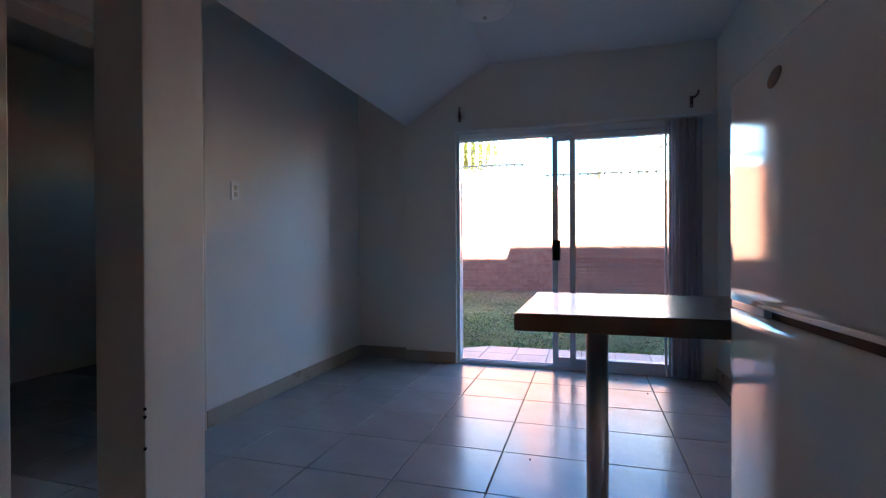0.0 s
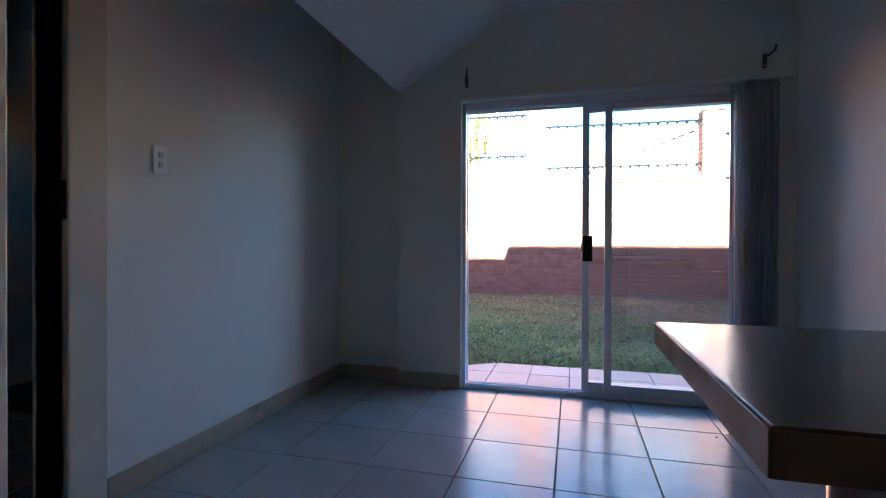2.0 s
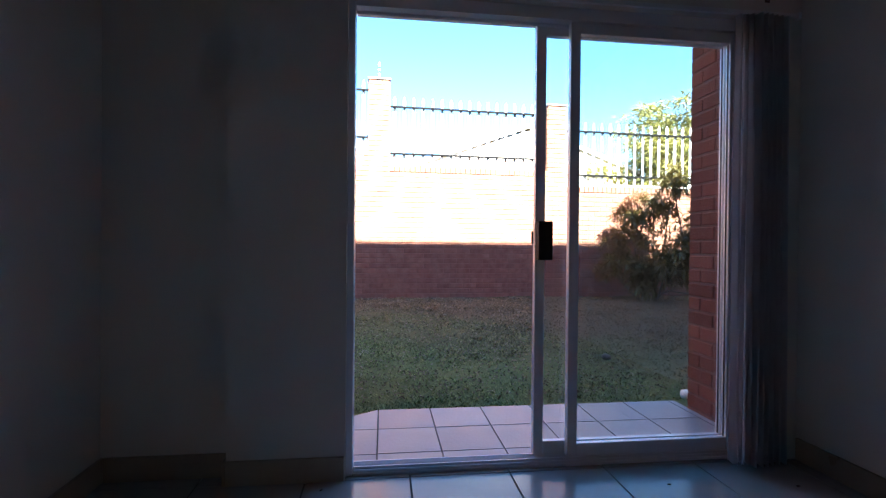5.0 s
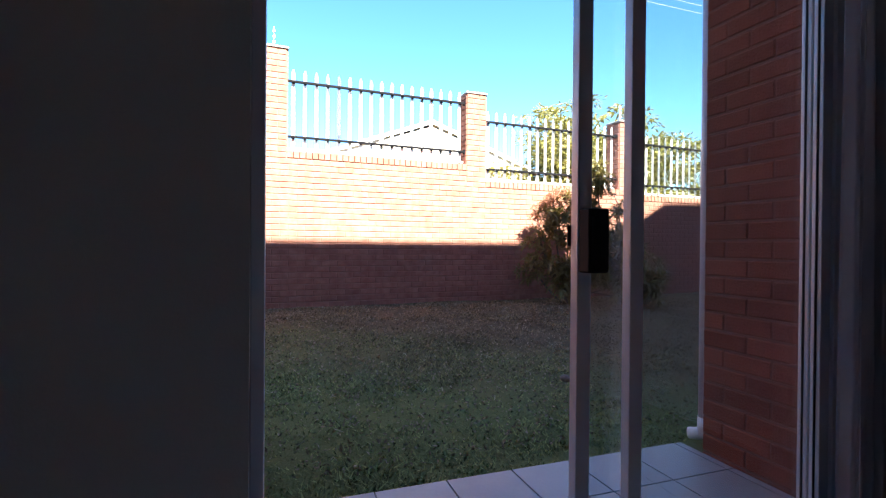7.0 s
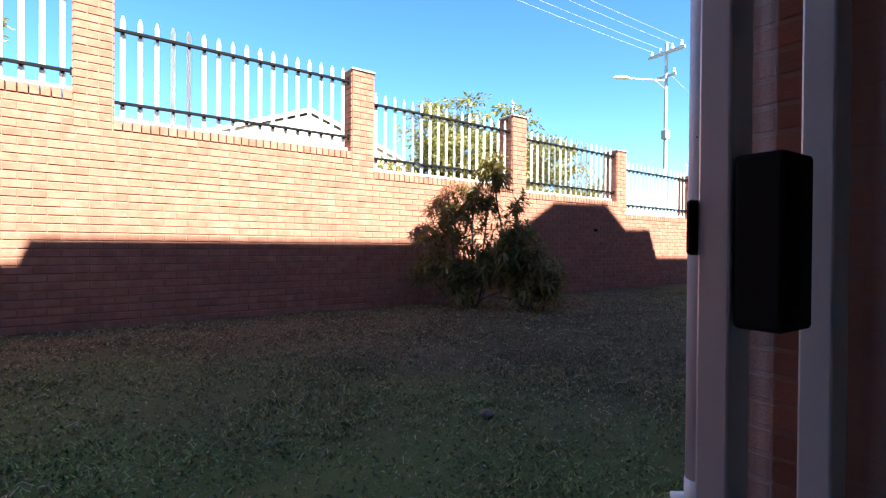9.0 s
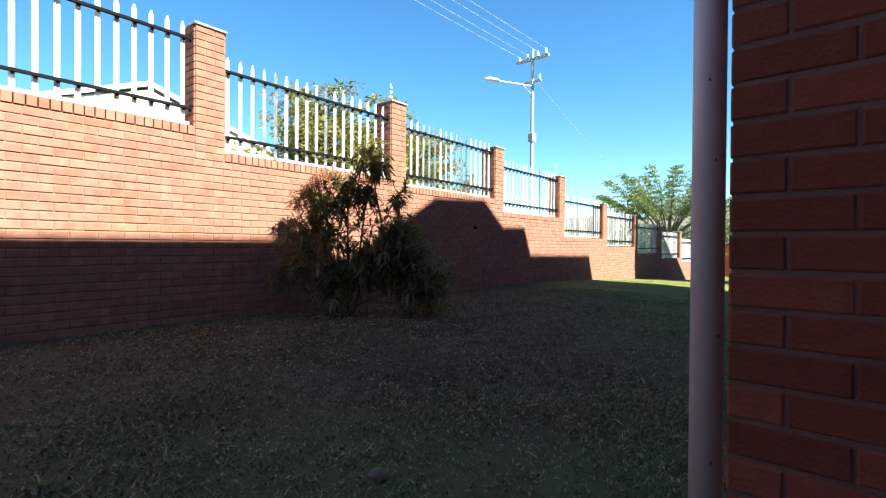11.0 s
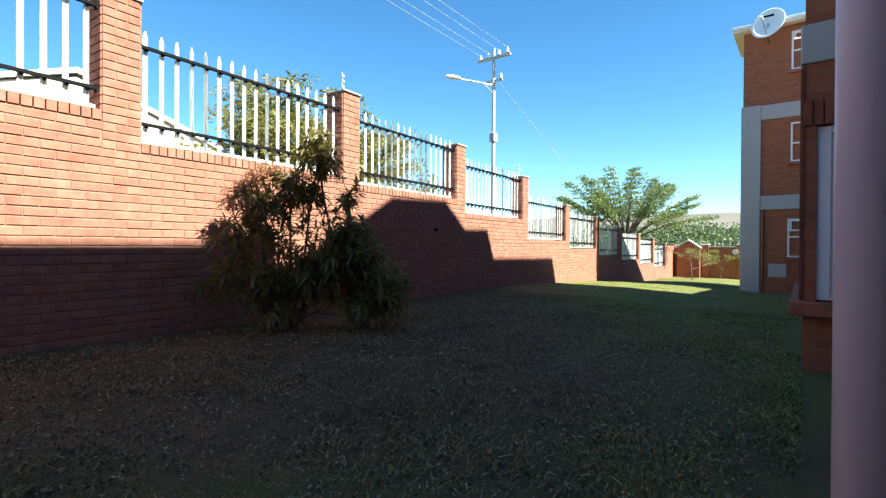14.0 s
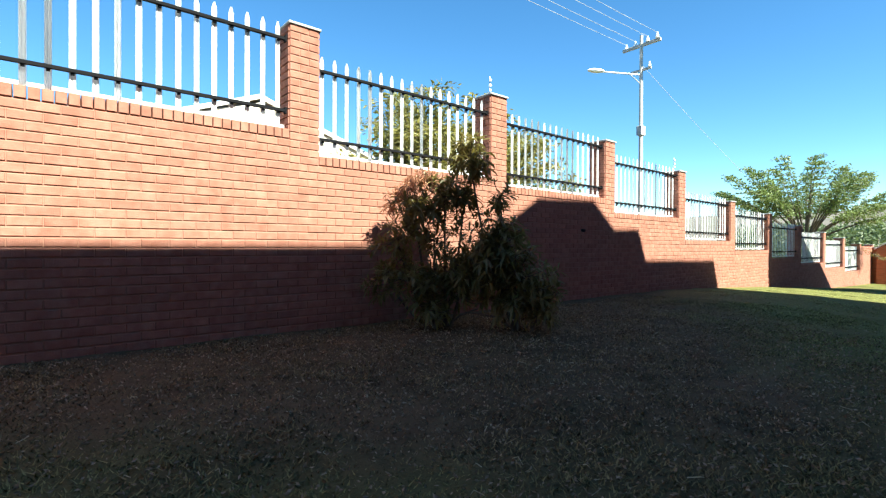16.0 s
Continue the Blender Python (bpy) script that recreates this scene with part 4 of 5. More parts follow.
def tree(name, label, at, height, radius, seed, mat, leaf=0.12, per=60, cloud=0.5, depth=4, spread=0.7, group="", lift=0.1, trunk_share=0.3, flat=0.6, kids=3):
    t = empty(name, label, "tree", group, at)
    segs, ends = limbs(seed, (0.05, 0.02, 1), height * trunk_share, height * 0.014, depth, spread, lift, kids=kids)
    e = np.array(ends)
    lo, hi = e.min(0), e.max(0)
    # the crown's true height and width
    sz = (height - cloud * flat) / hi[2]
    sx = radius * 2 / max(hi[0] - lo[0], hi[1] - lo[1], 0.1)
    cx, cy = (lo[0] + hi[0]) / 2 / hi[2], (lo[1] + hi[1]) / 2 / hi[2]
    grown = lambda p: Vector(((p.x - cx * p.z) * sx, (p.y - cy * p.z) * sx, p.z * sz))
    bm = bmesh.new()
    for p, q, r1, r2, n in segs:
        add_tube(bm, grown(p), grown(q), r1, n, r2, caps=False)
    part("trunk", bm, BARK, t)
    leaf_cloud("crown", [tuple(grown(Vector(p))) for p in ends], per, cloud, leaf, mat, t, seed, droop=0.2, aspect=0.4, flat=flat)
    return t


def feather_tree(name, label, at, height, radius, seed, mat, arms=16, leaf=0.16, per=9, low=0.25, droop=0.0, spray=0.30):
    """A tree whose limbs radiate from a short trunk and carry flat sprays of leaves on side twigs."""
    t = empty(name, label, "tree", at=at)
    r = random.Random(seed)
    bm, tips = bmesh.new(), []
    fork = Vector((0.1, 0.05, height * low))
    add_tube(bm, (0, 0, -0.2), fork, height * 0.022, 9, height * 0.016, caps=False)
    for i in range(arms):
        az = i * 2.399 + r.uniform(-0.3, 0.3)
        rise = (i + 0.5) / arms
        reach = radius * (1.05 - 0.55 * rise ** 1.6) * r.uniform(0.4, 1.1)
        top = height * (low + 0.12 + (0.86 - low) * rise) * r.uniform(0.93, 1.04)
        end = Vector((math.cos(az) * reach, math.sin(az) * reach, top))
        mid = fork.lerp(end, 0.5) + Vector((0, 0, height * 0.07 * (1 - rise)))
        last = fork
        for j in range(1, 9):
            u = j / 8
            p = fork.lerp(mid, u).lerp(mid.lerp(end, u), u) - Vector((0, 0, droop * u ** 3))
            add_tube(bm, last, p, height * 0.009 * (1.1 - u * 0.9), 6, height * 0.009 * (1.1 - (u + 0.12) * 0.9), caps=False)
            last = p
            if j < 3:
                continue
            for side in (-1, 1):
                w = Vector((-math.sin(az), math.cos(az), 0)) * side * radius * 0.22 * r.uniform(0.4, 1.2) * (1.2 - u * 0.6)
                q = p + w + Vector((math.cos(az), math.sin(az), 0.15)) * radius * 0.10 * r.uniform(0.3, 1.3) - Vector((0, 0, droop * 0.3))
                add_tube(bm, p, q, height * 0.0022, 4, height * 0.0012, caps=False)
                for k in range(4):
                    tips.append(tuple(p.lerp(q, 0.3 + 0.25 * k) + Vector((r.gauss(0, 0.08), r.gauss(0, 0.08), r.gauss(0, 0.05)))))
        tips.append(tuple(last))
    part("trunk", bm, BARK, t)
    leaf_cloud("crown", tips, per, spray, leaf, mat, t, seed, droop=0.15 + droop * 0.3, aspect=0.38, flat=0.45)
    return t


def thorn_tree(at, height, radius, arms, seed):
    """Umbrella thorn: limbs rise from a low fork, bend outwards and carry flat feathered sprays."""
    t = empty("thorn_tree", "spreading thorn tree with layered feathery green branches", "tree", at=at)
    r = random.Random(seed)
    wood, tips = bmesh.new(), []
    fork = Vector((0.1, 0.0, height * 0.28))
    add_tube(wood, (0, 0, -0.2), fork, 0.17, 10, 0.13, caps=False)
    for i in range(arms):
        az = i * 2.399 + r.uniform(-0.55, 0.55)
        out = Vector((math.cos(az), math.sin(az), 0))
        share = math.sqrt((i + 0.5) / arms)
        end = out * radius * share * r.uniform(0.85, 1.12) + Vector((0, 0, height * (1.0 - 0.42 * share ** 2.2) * r.uniform(0.86, 1.0) + 0.10 * height * out.y * share))
        bend = fork.lerp(end, 0.45) + Vector((0, 0, height * 0.10))
        last, across = fork, Vector((-out.y, out.x, 0))
        for j in range(1, 15):
            u = j / 14
            p = fork.lerp(bend, u).lerp(bend.lerp(end, u), u)
            add_tube(wood, last, p, 0.062 * (1.05 - u), 6, 0.062 * (1.0 - 0.98 * u), caps=False)
            if u > 0.32 + 0.12 * share:
                reach = radius * 0.30 * (1.25 - u) * r.uniform(0.6, 1.2) + 0.10
                for side in (-1, 1):
                    q = p + across * side * reach + out * reach * 0.75 + Vector((0, 0, r.uniform(-0.05, 0.14)))
                    add_tube(wood, p, q, 0.011, 4, 0.005, caps=False)
                    for k in range(5):
                        tips.append(tuple(p.lerp(q, 0.15 + 0.21 * k)))
                tips.append(tuple(p))
            last = p
        for k in range(4):
            tips.append(tuple(last + out * 0.13 * k + Vector((0, 0, 0.03 * k))))
    part("trunk", wood, BARK, t)
    leaf_cloud("crown", tips, 8, 0.15, 0.15, LEAF_THORN, t, seed, droop=0.0, aspect=0.42, flat=0.35)
    return t


gz = ground_z
thorn_tree((30.5, 13.9, gz(30.5, 13.9)), 7.0, 4.2, 25, 21)
feather_tree("pepper_tree", "wide wispy yellow-green tree behind the palisade fence", (12.0, 21.0, 0), 8.1, 5.2, 5, LEAF_YELLOW, 44, 0.22, 18, 0.22, 0.7, 0.42)
tree("blue_gum_tree", "slim grey-green tree behind the palisade fence", (17.5, 23.5, 0), 6.8, 1.4, 8, LEAF_GREY, 0.18, 40, 0.45, 3, 0.6)
tree("garden_tree", "round green garden tree behind the fence", (20.5, 22.5, 0), 5.0, 1.6, 9, LEAF_YELLOW, 0.18, 50, 0.5, 3, 0.7)
tree("garden_tree", "round green garden tree behind the fence", (24.0, 25.0, 0), 3.6, 2.0, 10, LEAF_MID, 0.18, 50, 0.5, 3, 0.7)
tree("cypress_tree", "narrow light green tree seen over the wall", (-4.6, 21.5, 0), 7.0, 1.0, 14, LEAF_YELLOW, 0.18, 50, 0.5, 3, 0.5)
tree("street_tree", "grey-green street tree beyond the fence", (-9.5, 19.0, 0), 5.6, 2.0, 15, LEAF_MID, 0.18, 50, 0.5, 3, 0.6)
tree("sapling", "thin young thorn sapling on the lawn", (33.4, 9.2, gz(33.4, 9.2)), 1.75, 1.2, 31, LEAF_YELLOW, 0.09, 22, 0.16, 3, 0.8, "saplings", flat=0.4)
tree("sapling", "thin young thorn sapling on the lawn", (29.2, 10.0, gz(29.2, 10)), 1.9, 1.3, 33, LEAF_DARK, 0.07, 14, 0.16, 3, 0.8, "saplings", flat=0.4)


# ---- far brick wall at the end of the lawn ----
def end_wall():
    e = empty("wall_end", "red brick end wall with a small gabled gatepost", "wall")
    e["kind"] = "structure"
    x = 34.6
    part("brickwork", box(x, 8.25, -1.5, x + 0.25, 12.3, 1.05), BRICK_FAR, e)
    part("coping", box(x - 0.05, 8.25, 1.05, x + 0.3, 12.3, 1.12, 0.01), CONCRETE, e)
    part("gatepost", extrude_profile([(10.45, -1.5), (11.75, -1.5), (11.75, 1.00), (11.1, 1.44), (10.45, 1.00)], "x", x - 0.4, x - 0.01), BRICK_FAR, e)
    part("gatepost_coping", extrude_profile([(10.37, 0.98), (11.1, 1.47), (11.83, 0.98), (11.83, 1.04), (11.1, 1.54), (10.37, 1.04)], "x", x - 0.45, x), FENCE_WHITE, e)
    for y in (8.1, 10.0):
        part("pillar", box(x - 0.1, y, -1.5, x + 0.3, y + 0.35, 1.20), BRICK_FAR, e)
        part("pillar_cap", box(x - 0.14, y - 0.04, 1.20, x + 0.34, y + 0.39, 1.26, 0.01), FENCE_WHITE, e)
    part("bulkhead_lamp", tube((x - 0.1, 8.55, 0.78), (x - 0.2, 8.55, 0.78), 0.16, 20), FENCE_WHITE, e, "round pale wall lamp")
    for k in range(9):
        y = 8.4 + 0.42 * k
        part("spike_post", tube((x + 0.12, y, 1.10), (x + 0.12, y, 1.55), 0.018, 6), STEEL, e)


# ---- windows for the neighbouring blocks: plane facing -x ----
def window_west(parent, x, y0, y1, z0, z1, transoms=(), mullions=(), open_sash=False):
    w = part("window", boxes([(x - 0.03, y0, z0, x + 0.05, y0 + 0.05, z1), (x - 0.03, y1 - 0.05, z0, x + 0.05, y1, z1), (x - 0.03, y0 + 0.05, z0, x + 0.05, y1 - 0.05, z0 + 0.05),
                              (x - 0.03, y0 + 0.05, z1 - 0.05, x + 0.05, y1 - 0.05, z1)], 0.004), FENCE_WHITE, parent, "white framed window")
    part("pane", box(x + 0.005, y0 + 0.05, z0 + 0.05, x + 0.015, y1 - 0.05, z1 - 0.05), SKY_BLUE_GLASS, w)
    for t in transoms:
        part("transom", box(x - 0.02, y0 + 0.05, t - 0.025, x + 0.03, y1 - 0.05, t + 0.025, 0.003), FENCE_WHITE, w)
    for t in mullions:
        part("mullion", box(x - 0.022, t - 0.025, z0 + 0.05, x + 0.032, t + 0.025, z1 - 0.05, 0.003), FENCE_WHITE, w)
    part("sill", box(x - 0.10, y0 - 0.06, z0 - 0.09, x + 0.02, y1 + 0.06, z0 - 0.005, 0.006), BRICK, w, "brick window sill")
    if open_sash:
        zt = open_sash
        ya, yb = y0 + 0.06, y1 - 0.06
        bm = boxes([(-0.02, ya, -0.5, 0.02, ya + 0.05, 0.0), (-0.02, yb - 0.05, -0.5, 0.02, yb, 0.0), (-0.02, ya + 0.05, -0.5, 0.02, yb - 0.05, -0.45), (-0.02, ya + 0.05, -0.05, 0.02, yb - 0.05, 0.0)], 0.003)
        bmesh.ops.transform(bm, matrix=Matrix.Translation((x - 0.03, 0, zt)) @ Matrix.Rotation(radians(48), 4, "Y"), verts=bm.verts)
        part("open_sash", bm, FENCE_WHITE, w, "top-hung sash pushed open")
    return w


def neighbour_block():
    b = empty("neighbour_block", "three-storey red brick block with grey bands and corner column", "building")
    x, y1 = 18.3, 6.77
    part("wall", extrude_profile([(x, -1.0), (27.2, -1.0), (27.2, 4.0), (21.7, 7.0), (20.3, 7.82), (x, 7.82)], "y", -3.0, y1 - 0.03), BRICK_FAR, b)
    part("corner_column", box(x - 0.06, 6.26, -1.0, x + 0.5, y1 + 0.02, 5.50, 0.02), CONCRETE, b, "grey rendered corner column")
    for z0, z1 in ((2.23, 2.66), (5.03, 5.48)):
        part("band", box(x - 0.04, -2.5, z0, x + 0.1, 6.26, z1, 0.01), CONCRETE, b, "grey rendered band")
    r = part("roof", box(x - 0.30, -3.2, 7.82, 20.4, y1 + 0.25, 8.0, 0.02), FENCE_WHITE, b, "white roof edge")
    part("gutter", box(x - 0.36, -3.2, 7.87, x - 0.301, y1 + 0.25, 7.97, 0.01), FENCE_WHITE, r)
    for y in (4.74, 2.4):
        window_west(b, x, y, y + 0.82, 0.76, 1.93, (1.38,), (), 1.88)
        window_west(b, x, y, y + 0.76, 3.66, 4.85, (4.22,), (), False)
        window_west(b, x, y, y + 0.76, 6.44, 7.61, (7.02,), (), 7.55)
    part("vent_plate", box(x - 0.03, 5.57, 0.14, x + 0.01, 6.04, 0.55, 0.008), CONCRETE, b, "grey utility cover")
    part("drain_pipe", tube((x - 0.05, 6.20, -0.8), (x - 0.05, 6.20, 2.2), 0.03, 12), BRICK_FAR, b)


BRICK_FAR = bpy.data.materials.new("far_brick")
BRICK_FAR.use_nodes = True
_n, _l = BRICK_FAR.node_tree.nodes, BRICK_FAR.node_tree.links
_tc, _sep, _cmb, _bk = (_n.new(k) for k in ("ShaderNodeTexCoord", "ShaderNodeSeparateXYZ", "ShaderNodeCombineXYZ", "ShaderNodeTexBrick"))
_add = _n.new("ShaderNodeMath")
_l.new(_tc.outputs["Object"], _sep.inputs[0])
_l.new(_sep.outputs[0], _add.inputs[0])
_l.new(_sep.outputs[1], _add.inputs[1])
_l.new(_add.outputs[0], _cmb.inputs[0])
_l.new(_sep.outputs[2], _cmb.inputs[1])
_l.new(_cmb.outputs[0], _bk.inputs["Vector"])
for _k, _v in (("Scale", 1.0), ("Brick Width", 0.2315), ("Row Height", 0.086), ("Mortar Size", 0.006), ("Bias", -0.2)):
    _bk.inputs[_k].default_value = _v
_bk.inputs["Color1"].default_value, _bk.inputs["Color2"].default_value, _bk.inputs["Mortar"].default_value = (0.34, 0.115, 0.055, 1), (0.25, 0.080, 0.038, 1), (0.24, 0.14, 0.10, 1)
_l.new(_bk.outputs[0], _n["Principled BSDF"].inputs["Base Color"])
_n["Principled BSDF"].inputs["Roughness"].default_value = 0.9
end_wall()
neighbour_block()


def bay():
    b = empty("projecting_bay", "projecting brick bay of the next flat with a tall white window", "building bay")
    x, y1 = 5.5, 5.12
    part("plinth", box(x, 4.46, -0.3, x + 2.6, y1, 0.58), BRICK_FAR, b, "brick plinth under the window")
    part("upper_wall", box(x, 4.46, 2.12, x + 2.6, y1, 7.3), BRICK_FAR, b)
    part("jamb", box(x, 5.031, 0.58, x + 0.25, y1, 2.119), BRICK_FAR, b)
    part("jamb", box(x, 4.46, 0.58, x + 0.25, 4.499, 2.119), BRICK_FAR, b)
    part("side_wall", box(x + 0.251, 4.46, 0.58, x + 2.6, y1, 2.119), BRICK_FAR, b)
    part("band", box(x - 0.03, 4.46, 2.66, x + 2.6, y1 + 0.03, 3.0, 0.01), CONCRETE, b, "grey rendered band")
    w = part("window", boxes([(x + 0.04, 4.93, 0.59, x + 0.16, 5.03, 2.11), (x + 0.04, 4.50, 0.59, x + 0.16, 4.56, 2.11), (x + 0.04, 4.56, 0.59, x + 0.16, 4.93, 0.64),
                              (x + 0.04, 4.56, 2.05, x + 0.16, 4.93, 2.11)], 0.006), FENCE_WHITE, b, "tall white painted window frame")
    for z0, z1, bars in ((1.54, 2.05, (1.71, 1.89)), (0.98, 1.50, (1.15, 1.32)), (0.64, 0.94, ())):
        sash = part("casement", boxes([(x + 0.07, 4.85, z0, x + 0.13, 4.929, z1), (x + 0.07, 4.561, z0, x + 0.13, 4.61, z1), (x + 0.07, 4.61, z0, x + 0.13, 4.85, z0 + 0.045),
                                       (x + 0.07, 4.61, z1 - 0.045, x + 0.13, 4.85, z1)], 0.005), FENCE_WHITE, w, "white casement")
        part("pane", box(x + 0.095, 4.61, z0 + 0.045, x + 0.101, 4.85, z1 - 0.045), SKY_BLUE_GLASS, sash)
        for z in bars:
            part("glazing_bar", box(x + 0.08, 4.61, z - 0.011, x + 0.12, 4.85, z + 0.011, 0.002), FENCE_WHITE, sash)
    for z in (0.96, 1.52):
        part("transom", box(x + 0.045, 4.56, z - 0.02, x + 0.155, 4.93, z + 0.02, 0.004), FENCE_WHITE, w)
    for i in range(9):
        part("soldier_brick", box(x - 0.035, 4.47 + 0.074 * i, 2.115, x + 0.06, 4.47 + 0.074 * i + 0.064, 2.335, 0.004), FIN_BRICK, b)
    part("corner_moulding", box(x - 0.02, 5.121, 0.585, x + 0.05, 5.15, 2.63, 0.006), FIN_BRICK, b, "projecting brick corner")
    part("sill_course", box(x - 0.17, 4.46, 0.46, x + 2.7, y1 + 0.10, 0.58, 0.01), BRICK_FAR, b, "dark brick sill course")


bay()


def satellite_dish():
    d = empty("satellite_dish", "white satellite dish on a wall bracket below the roof", "satellite dish")
    c = Vector((17.6, 6.07, 7.76))
    bm = bmesh.new()
    bmesh.ops.create_uvsphere(bm, u_segments=36, v_segments=24, radius=1.0)
    bmesh.ops.delete(bm, geom=[v for v in bm.verts if v.co.z > -0.72], context="VERTS")
    face = Vector((-0.92, 0.25, 0.30)).normalized()
    m = Matrix.Translation(c) @ face.to_track_quat("Z", "Y").to_matrix().to_4x4() @ Matrix.Diagonal((0.74, 0.80, 0.42, 1)) @ Matrix.Translation((0, 0, 0.8))
    bmesh.ops.transform(bm, matrix=m, verts=bm.verts)
    bmesh.ops.solidify(bm, geom=bm.faces[:], thickness=0.012)
    part("reflector", bm, FENCE_WHITE, d, smooth=True)
    part("mark", box(c.x - 0.10, c.y - 0.16, c.z + 0.14, c.x - 0.09, c.y + 0.12, c.z + 0.20), FENCE_DARK, d, "dark printed mark")
    part("feed_arm", tube(c + Vector((-0.02, 0, -0.42)), c + face * 0.5 + Vector((0, 0, -0.15)), 0.014, 8), STEEL, d)
    part("feed_horn", tube(c + face * 0.46 + Vector((0, 0, -0.16)), c + face * 0.56 + Vector((0, 0, -0.12)), 0.035, 12), FENCE_WHITE, d)
    part("bracket", boxes([(c.x + 0.05, c.y - 0.03, c.z - 0.38, 18.3, c.y + 0.03, c.z - 0.32), (c.x + 0.03, c.y - 0.03, c.z - 0.38, c.x + 0.09, c.y + 0.03, c.z + 0.02)]), STEEL, d)


satellite_dish()


# ---- power pole with street lamp ----
def power_pole():
    px, py = 19.0, 16.4
    z0 = gz(px, py)
    p = empty("power_pole", "slim grey power pole with a street lamp arm", "power pole", at=(px, py, z0))
    part("pole", tube((0, 0, -0.2), (0, 0, 10.2), 0.105, 14, 0.065), CONCRETE, p)
    u = Vector((-0.12, -0.993, 0))
    part("crossarm", box(-0.05, -0.85, 9.72, 0.05, 0.85, 9.84, 0.008), CONCRETE, p)
    for s in (-0.75, -0.3, 0.3, 0.75):
        pin = part("insulator", tube(u * s + Vector((0, 0, 9.84)), u * s + Vector((0, 0, 9.98)), 0.075, 10, 0.06), FENCE_WHITE, p, "white ceramic insulator")
        part("cap", tube(u * s + Vector((0, 0, 9.98)), u * s + Vector((0, 0, 10.07)), 0.045, 10, 0.03), FENCE_WHITE, pin)
    part("short_arm", box(-0.04, -0.45, 8.70, 0.04, 0.45, 8.79, 0.006), CONCRETE, p)
    part("insulator", tube(u * 0.4 + Vector((0, 0, 8.79)), u * 0.4 + Vector((0, 0, 8.99)), 0.06, 10, 0.04), FENCE_WHITE, p, "white ceramic insulator")
    v = Vector((-0.86, 0.5, 0))
    arm = part("lamp_arm", tube((0, 0, 8.55), v * 1.7 + Vector((0, 0, 8.60)), 0.035, 10), FENCE_WHITE, p)
    bm = bmesh.new()
    bmesh.ops.create_uvsphere(bm, u_segments=16, v_segments=10, radius=1, matrix=Matrix.Translation(v * 2.0 + Vector((0, 0, 8.63))) @ v.to_track_quat("X", "Z").to_matrix().to_4x4() @ Matrix.Diagonal((0.38, 0.13, 0.09, 1)))
    part("lamp_head", bm, FENCE_WHITE, arm, "white lamp head", smooth=True)
    part("strut", tube((0, 0, 8.15), v * 0.5 + Vector((0, 0, 8.55)), 0.02, 8), CONCRETE, p)
    part("switch_box", box(-0.16, -0.12, 6.0, 0.16, 0.12, 6.4, 0.02), CONCRETE, p)
    part("conduit", tube((0.14, 0.02, 0), (0.12, 0.02, 6.0), 0.025, 8), CONCRETE, p)
    return Vector((px, py, z0)), u


def cable(a, b, sag, r=0.008):
    bm = bmesh.new()
    n = 14
    pts = [Vector(a).lerp(Vector(b), i / n) - Vector((0, 0, 4 * sag * (i / n) * (1 - i / n))) for i in range(n + 1)]
    for p, q in zip(pts, pts[1:]):
        add_tube(bm, p, q, r, 5, caps=False)
    return tagged(mesh_object("overhead_cable", bm, CONCRETE), "thin overhead power cable strung from the pole", "cable", "overhead cables")


foot, across = power_pole()
for s in (-0.75, -0.3, 0.3, 0.75):
    a = foot + across * s + Vector((0, 0, 10.05))
    cable(a, a + Vector((-42, -1.2, 1.0)), 0.5, 0.008)
cable(foot + Vector((0, 0, 9.0)), foot + Vector((45, 2.0, -1.5)), 0.9, 0.008)


# ---- electric fence posts on some pillars ----
for k in (2, 4, 6):
    e = empty("fence_spike_post", "short white electric-fence post on the pillar cap", "fence post", "electric fence posts")
    e.matrix_world = BW @ Matrix.Translation((pillar_x(k) + PILLAR / 2, 0.2, PILLAR_TOP[k]))
    part("post", tube((0, 0, 0), (0, 0, 0.34), 0.008, 8), FENCE_WHITE, e)
    for z in (0.10, 0.18, 0.26):
        part("insulator", tube((0, -0.02, z), (0, -0.02, z + 0.03), 0.018, 8), FENCE_WHITE, e)


# ---- house behind the fence ----
def house():
    h = empty("house", "pale gabled house with beige walls behind the palisade fence", "house")
    x, w, y0, y1, eave, ridge = 4.9, 4.3, 21.5, 29.0, 4.3, 5.85
    part("wall", extrude_profile([(x - w, -0.3), (x + w, -0.3), (x + w, eave), (x, ridge - 0.12), (x - w, eave)], "y", y0, y1), HOUSE_WALL, h)
    for s in (-1, 1):
        part("roof", extrude_profile([(x, ridge - 0.02), (x + s * (w + 0.5), eave - 0.22), (x + s * (w + 0.5), eave - 0.08), (x, ridge + 0.13)], "y", y0 - 0.10, y1 + 0.4), ROOF_PALE, h, "pale sheet roof")
    f = empty("house", "low white garage with a sheet roof behind the fence", "house")
    part("wall", box(-9.5, 23, -0.3, -1.2, 28, 3.4), HOUSE_WALL, f)
    part("roof", extrude_profile([(22.5, 3.35), (28.5, 4.2), (28.5, 4.3), (22.5, 3.45)], "x", -9.8, -0.9), ROOF_PALE, f, "pale sheet roof")


HOUSE_WALL = material("house_plaster", (0.70, 0.63, 0.52), 0.8, spread=0.06, scale=2)
ROOF_PALE = material("pale_roof", (0.72, 0.70, 0.68), 0.5, spread=0.05, scale=3)
house()


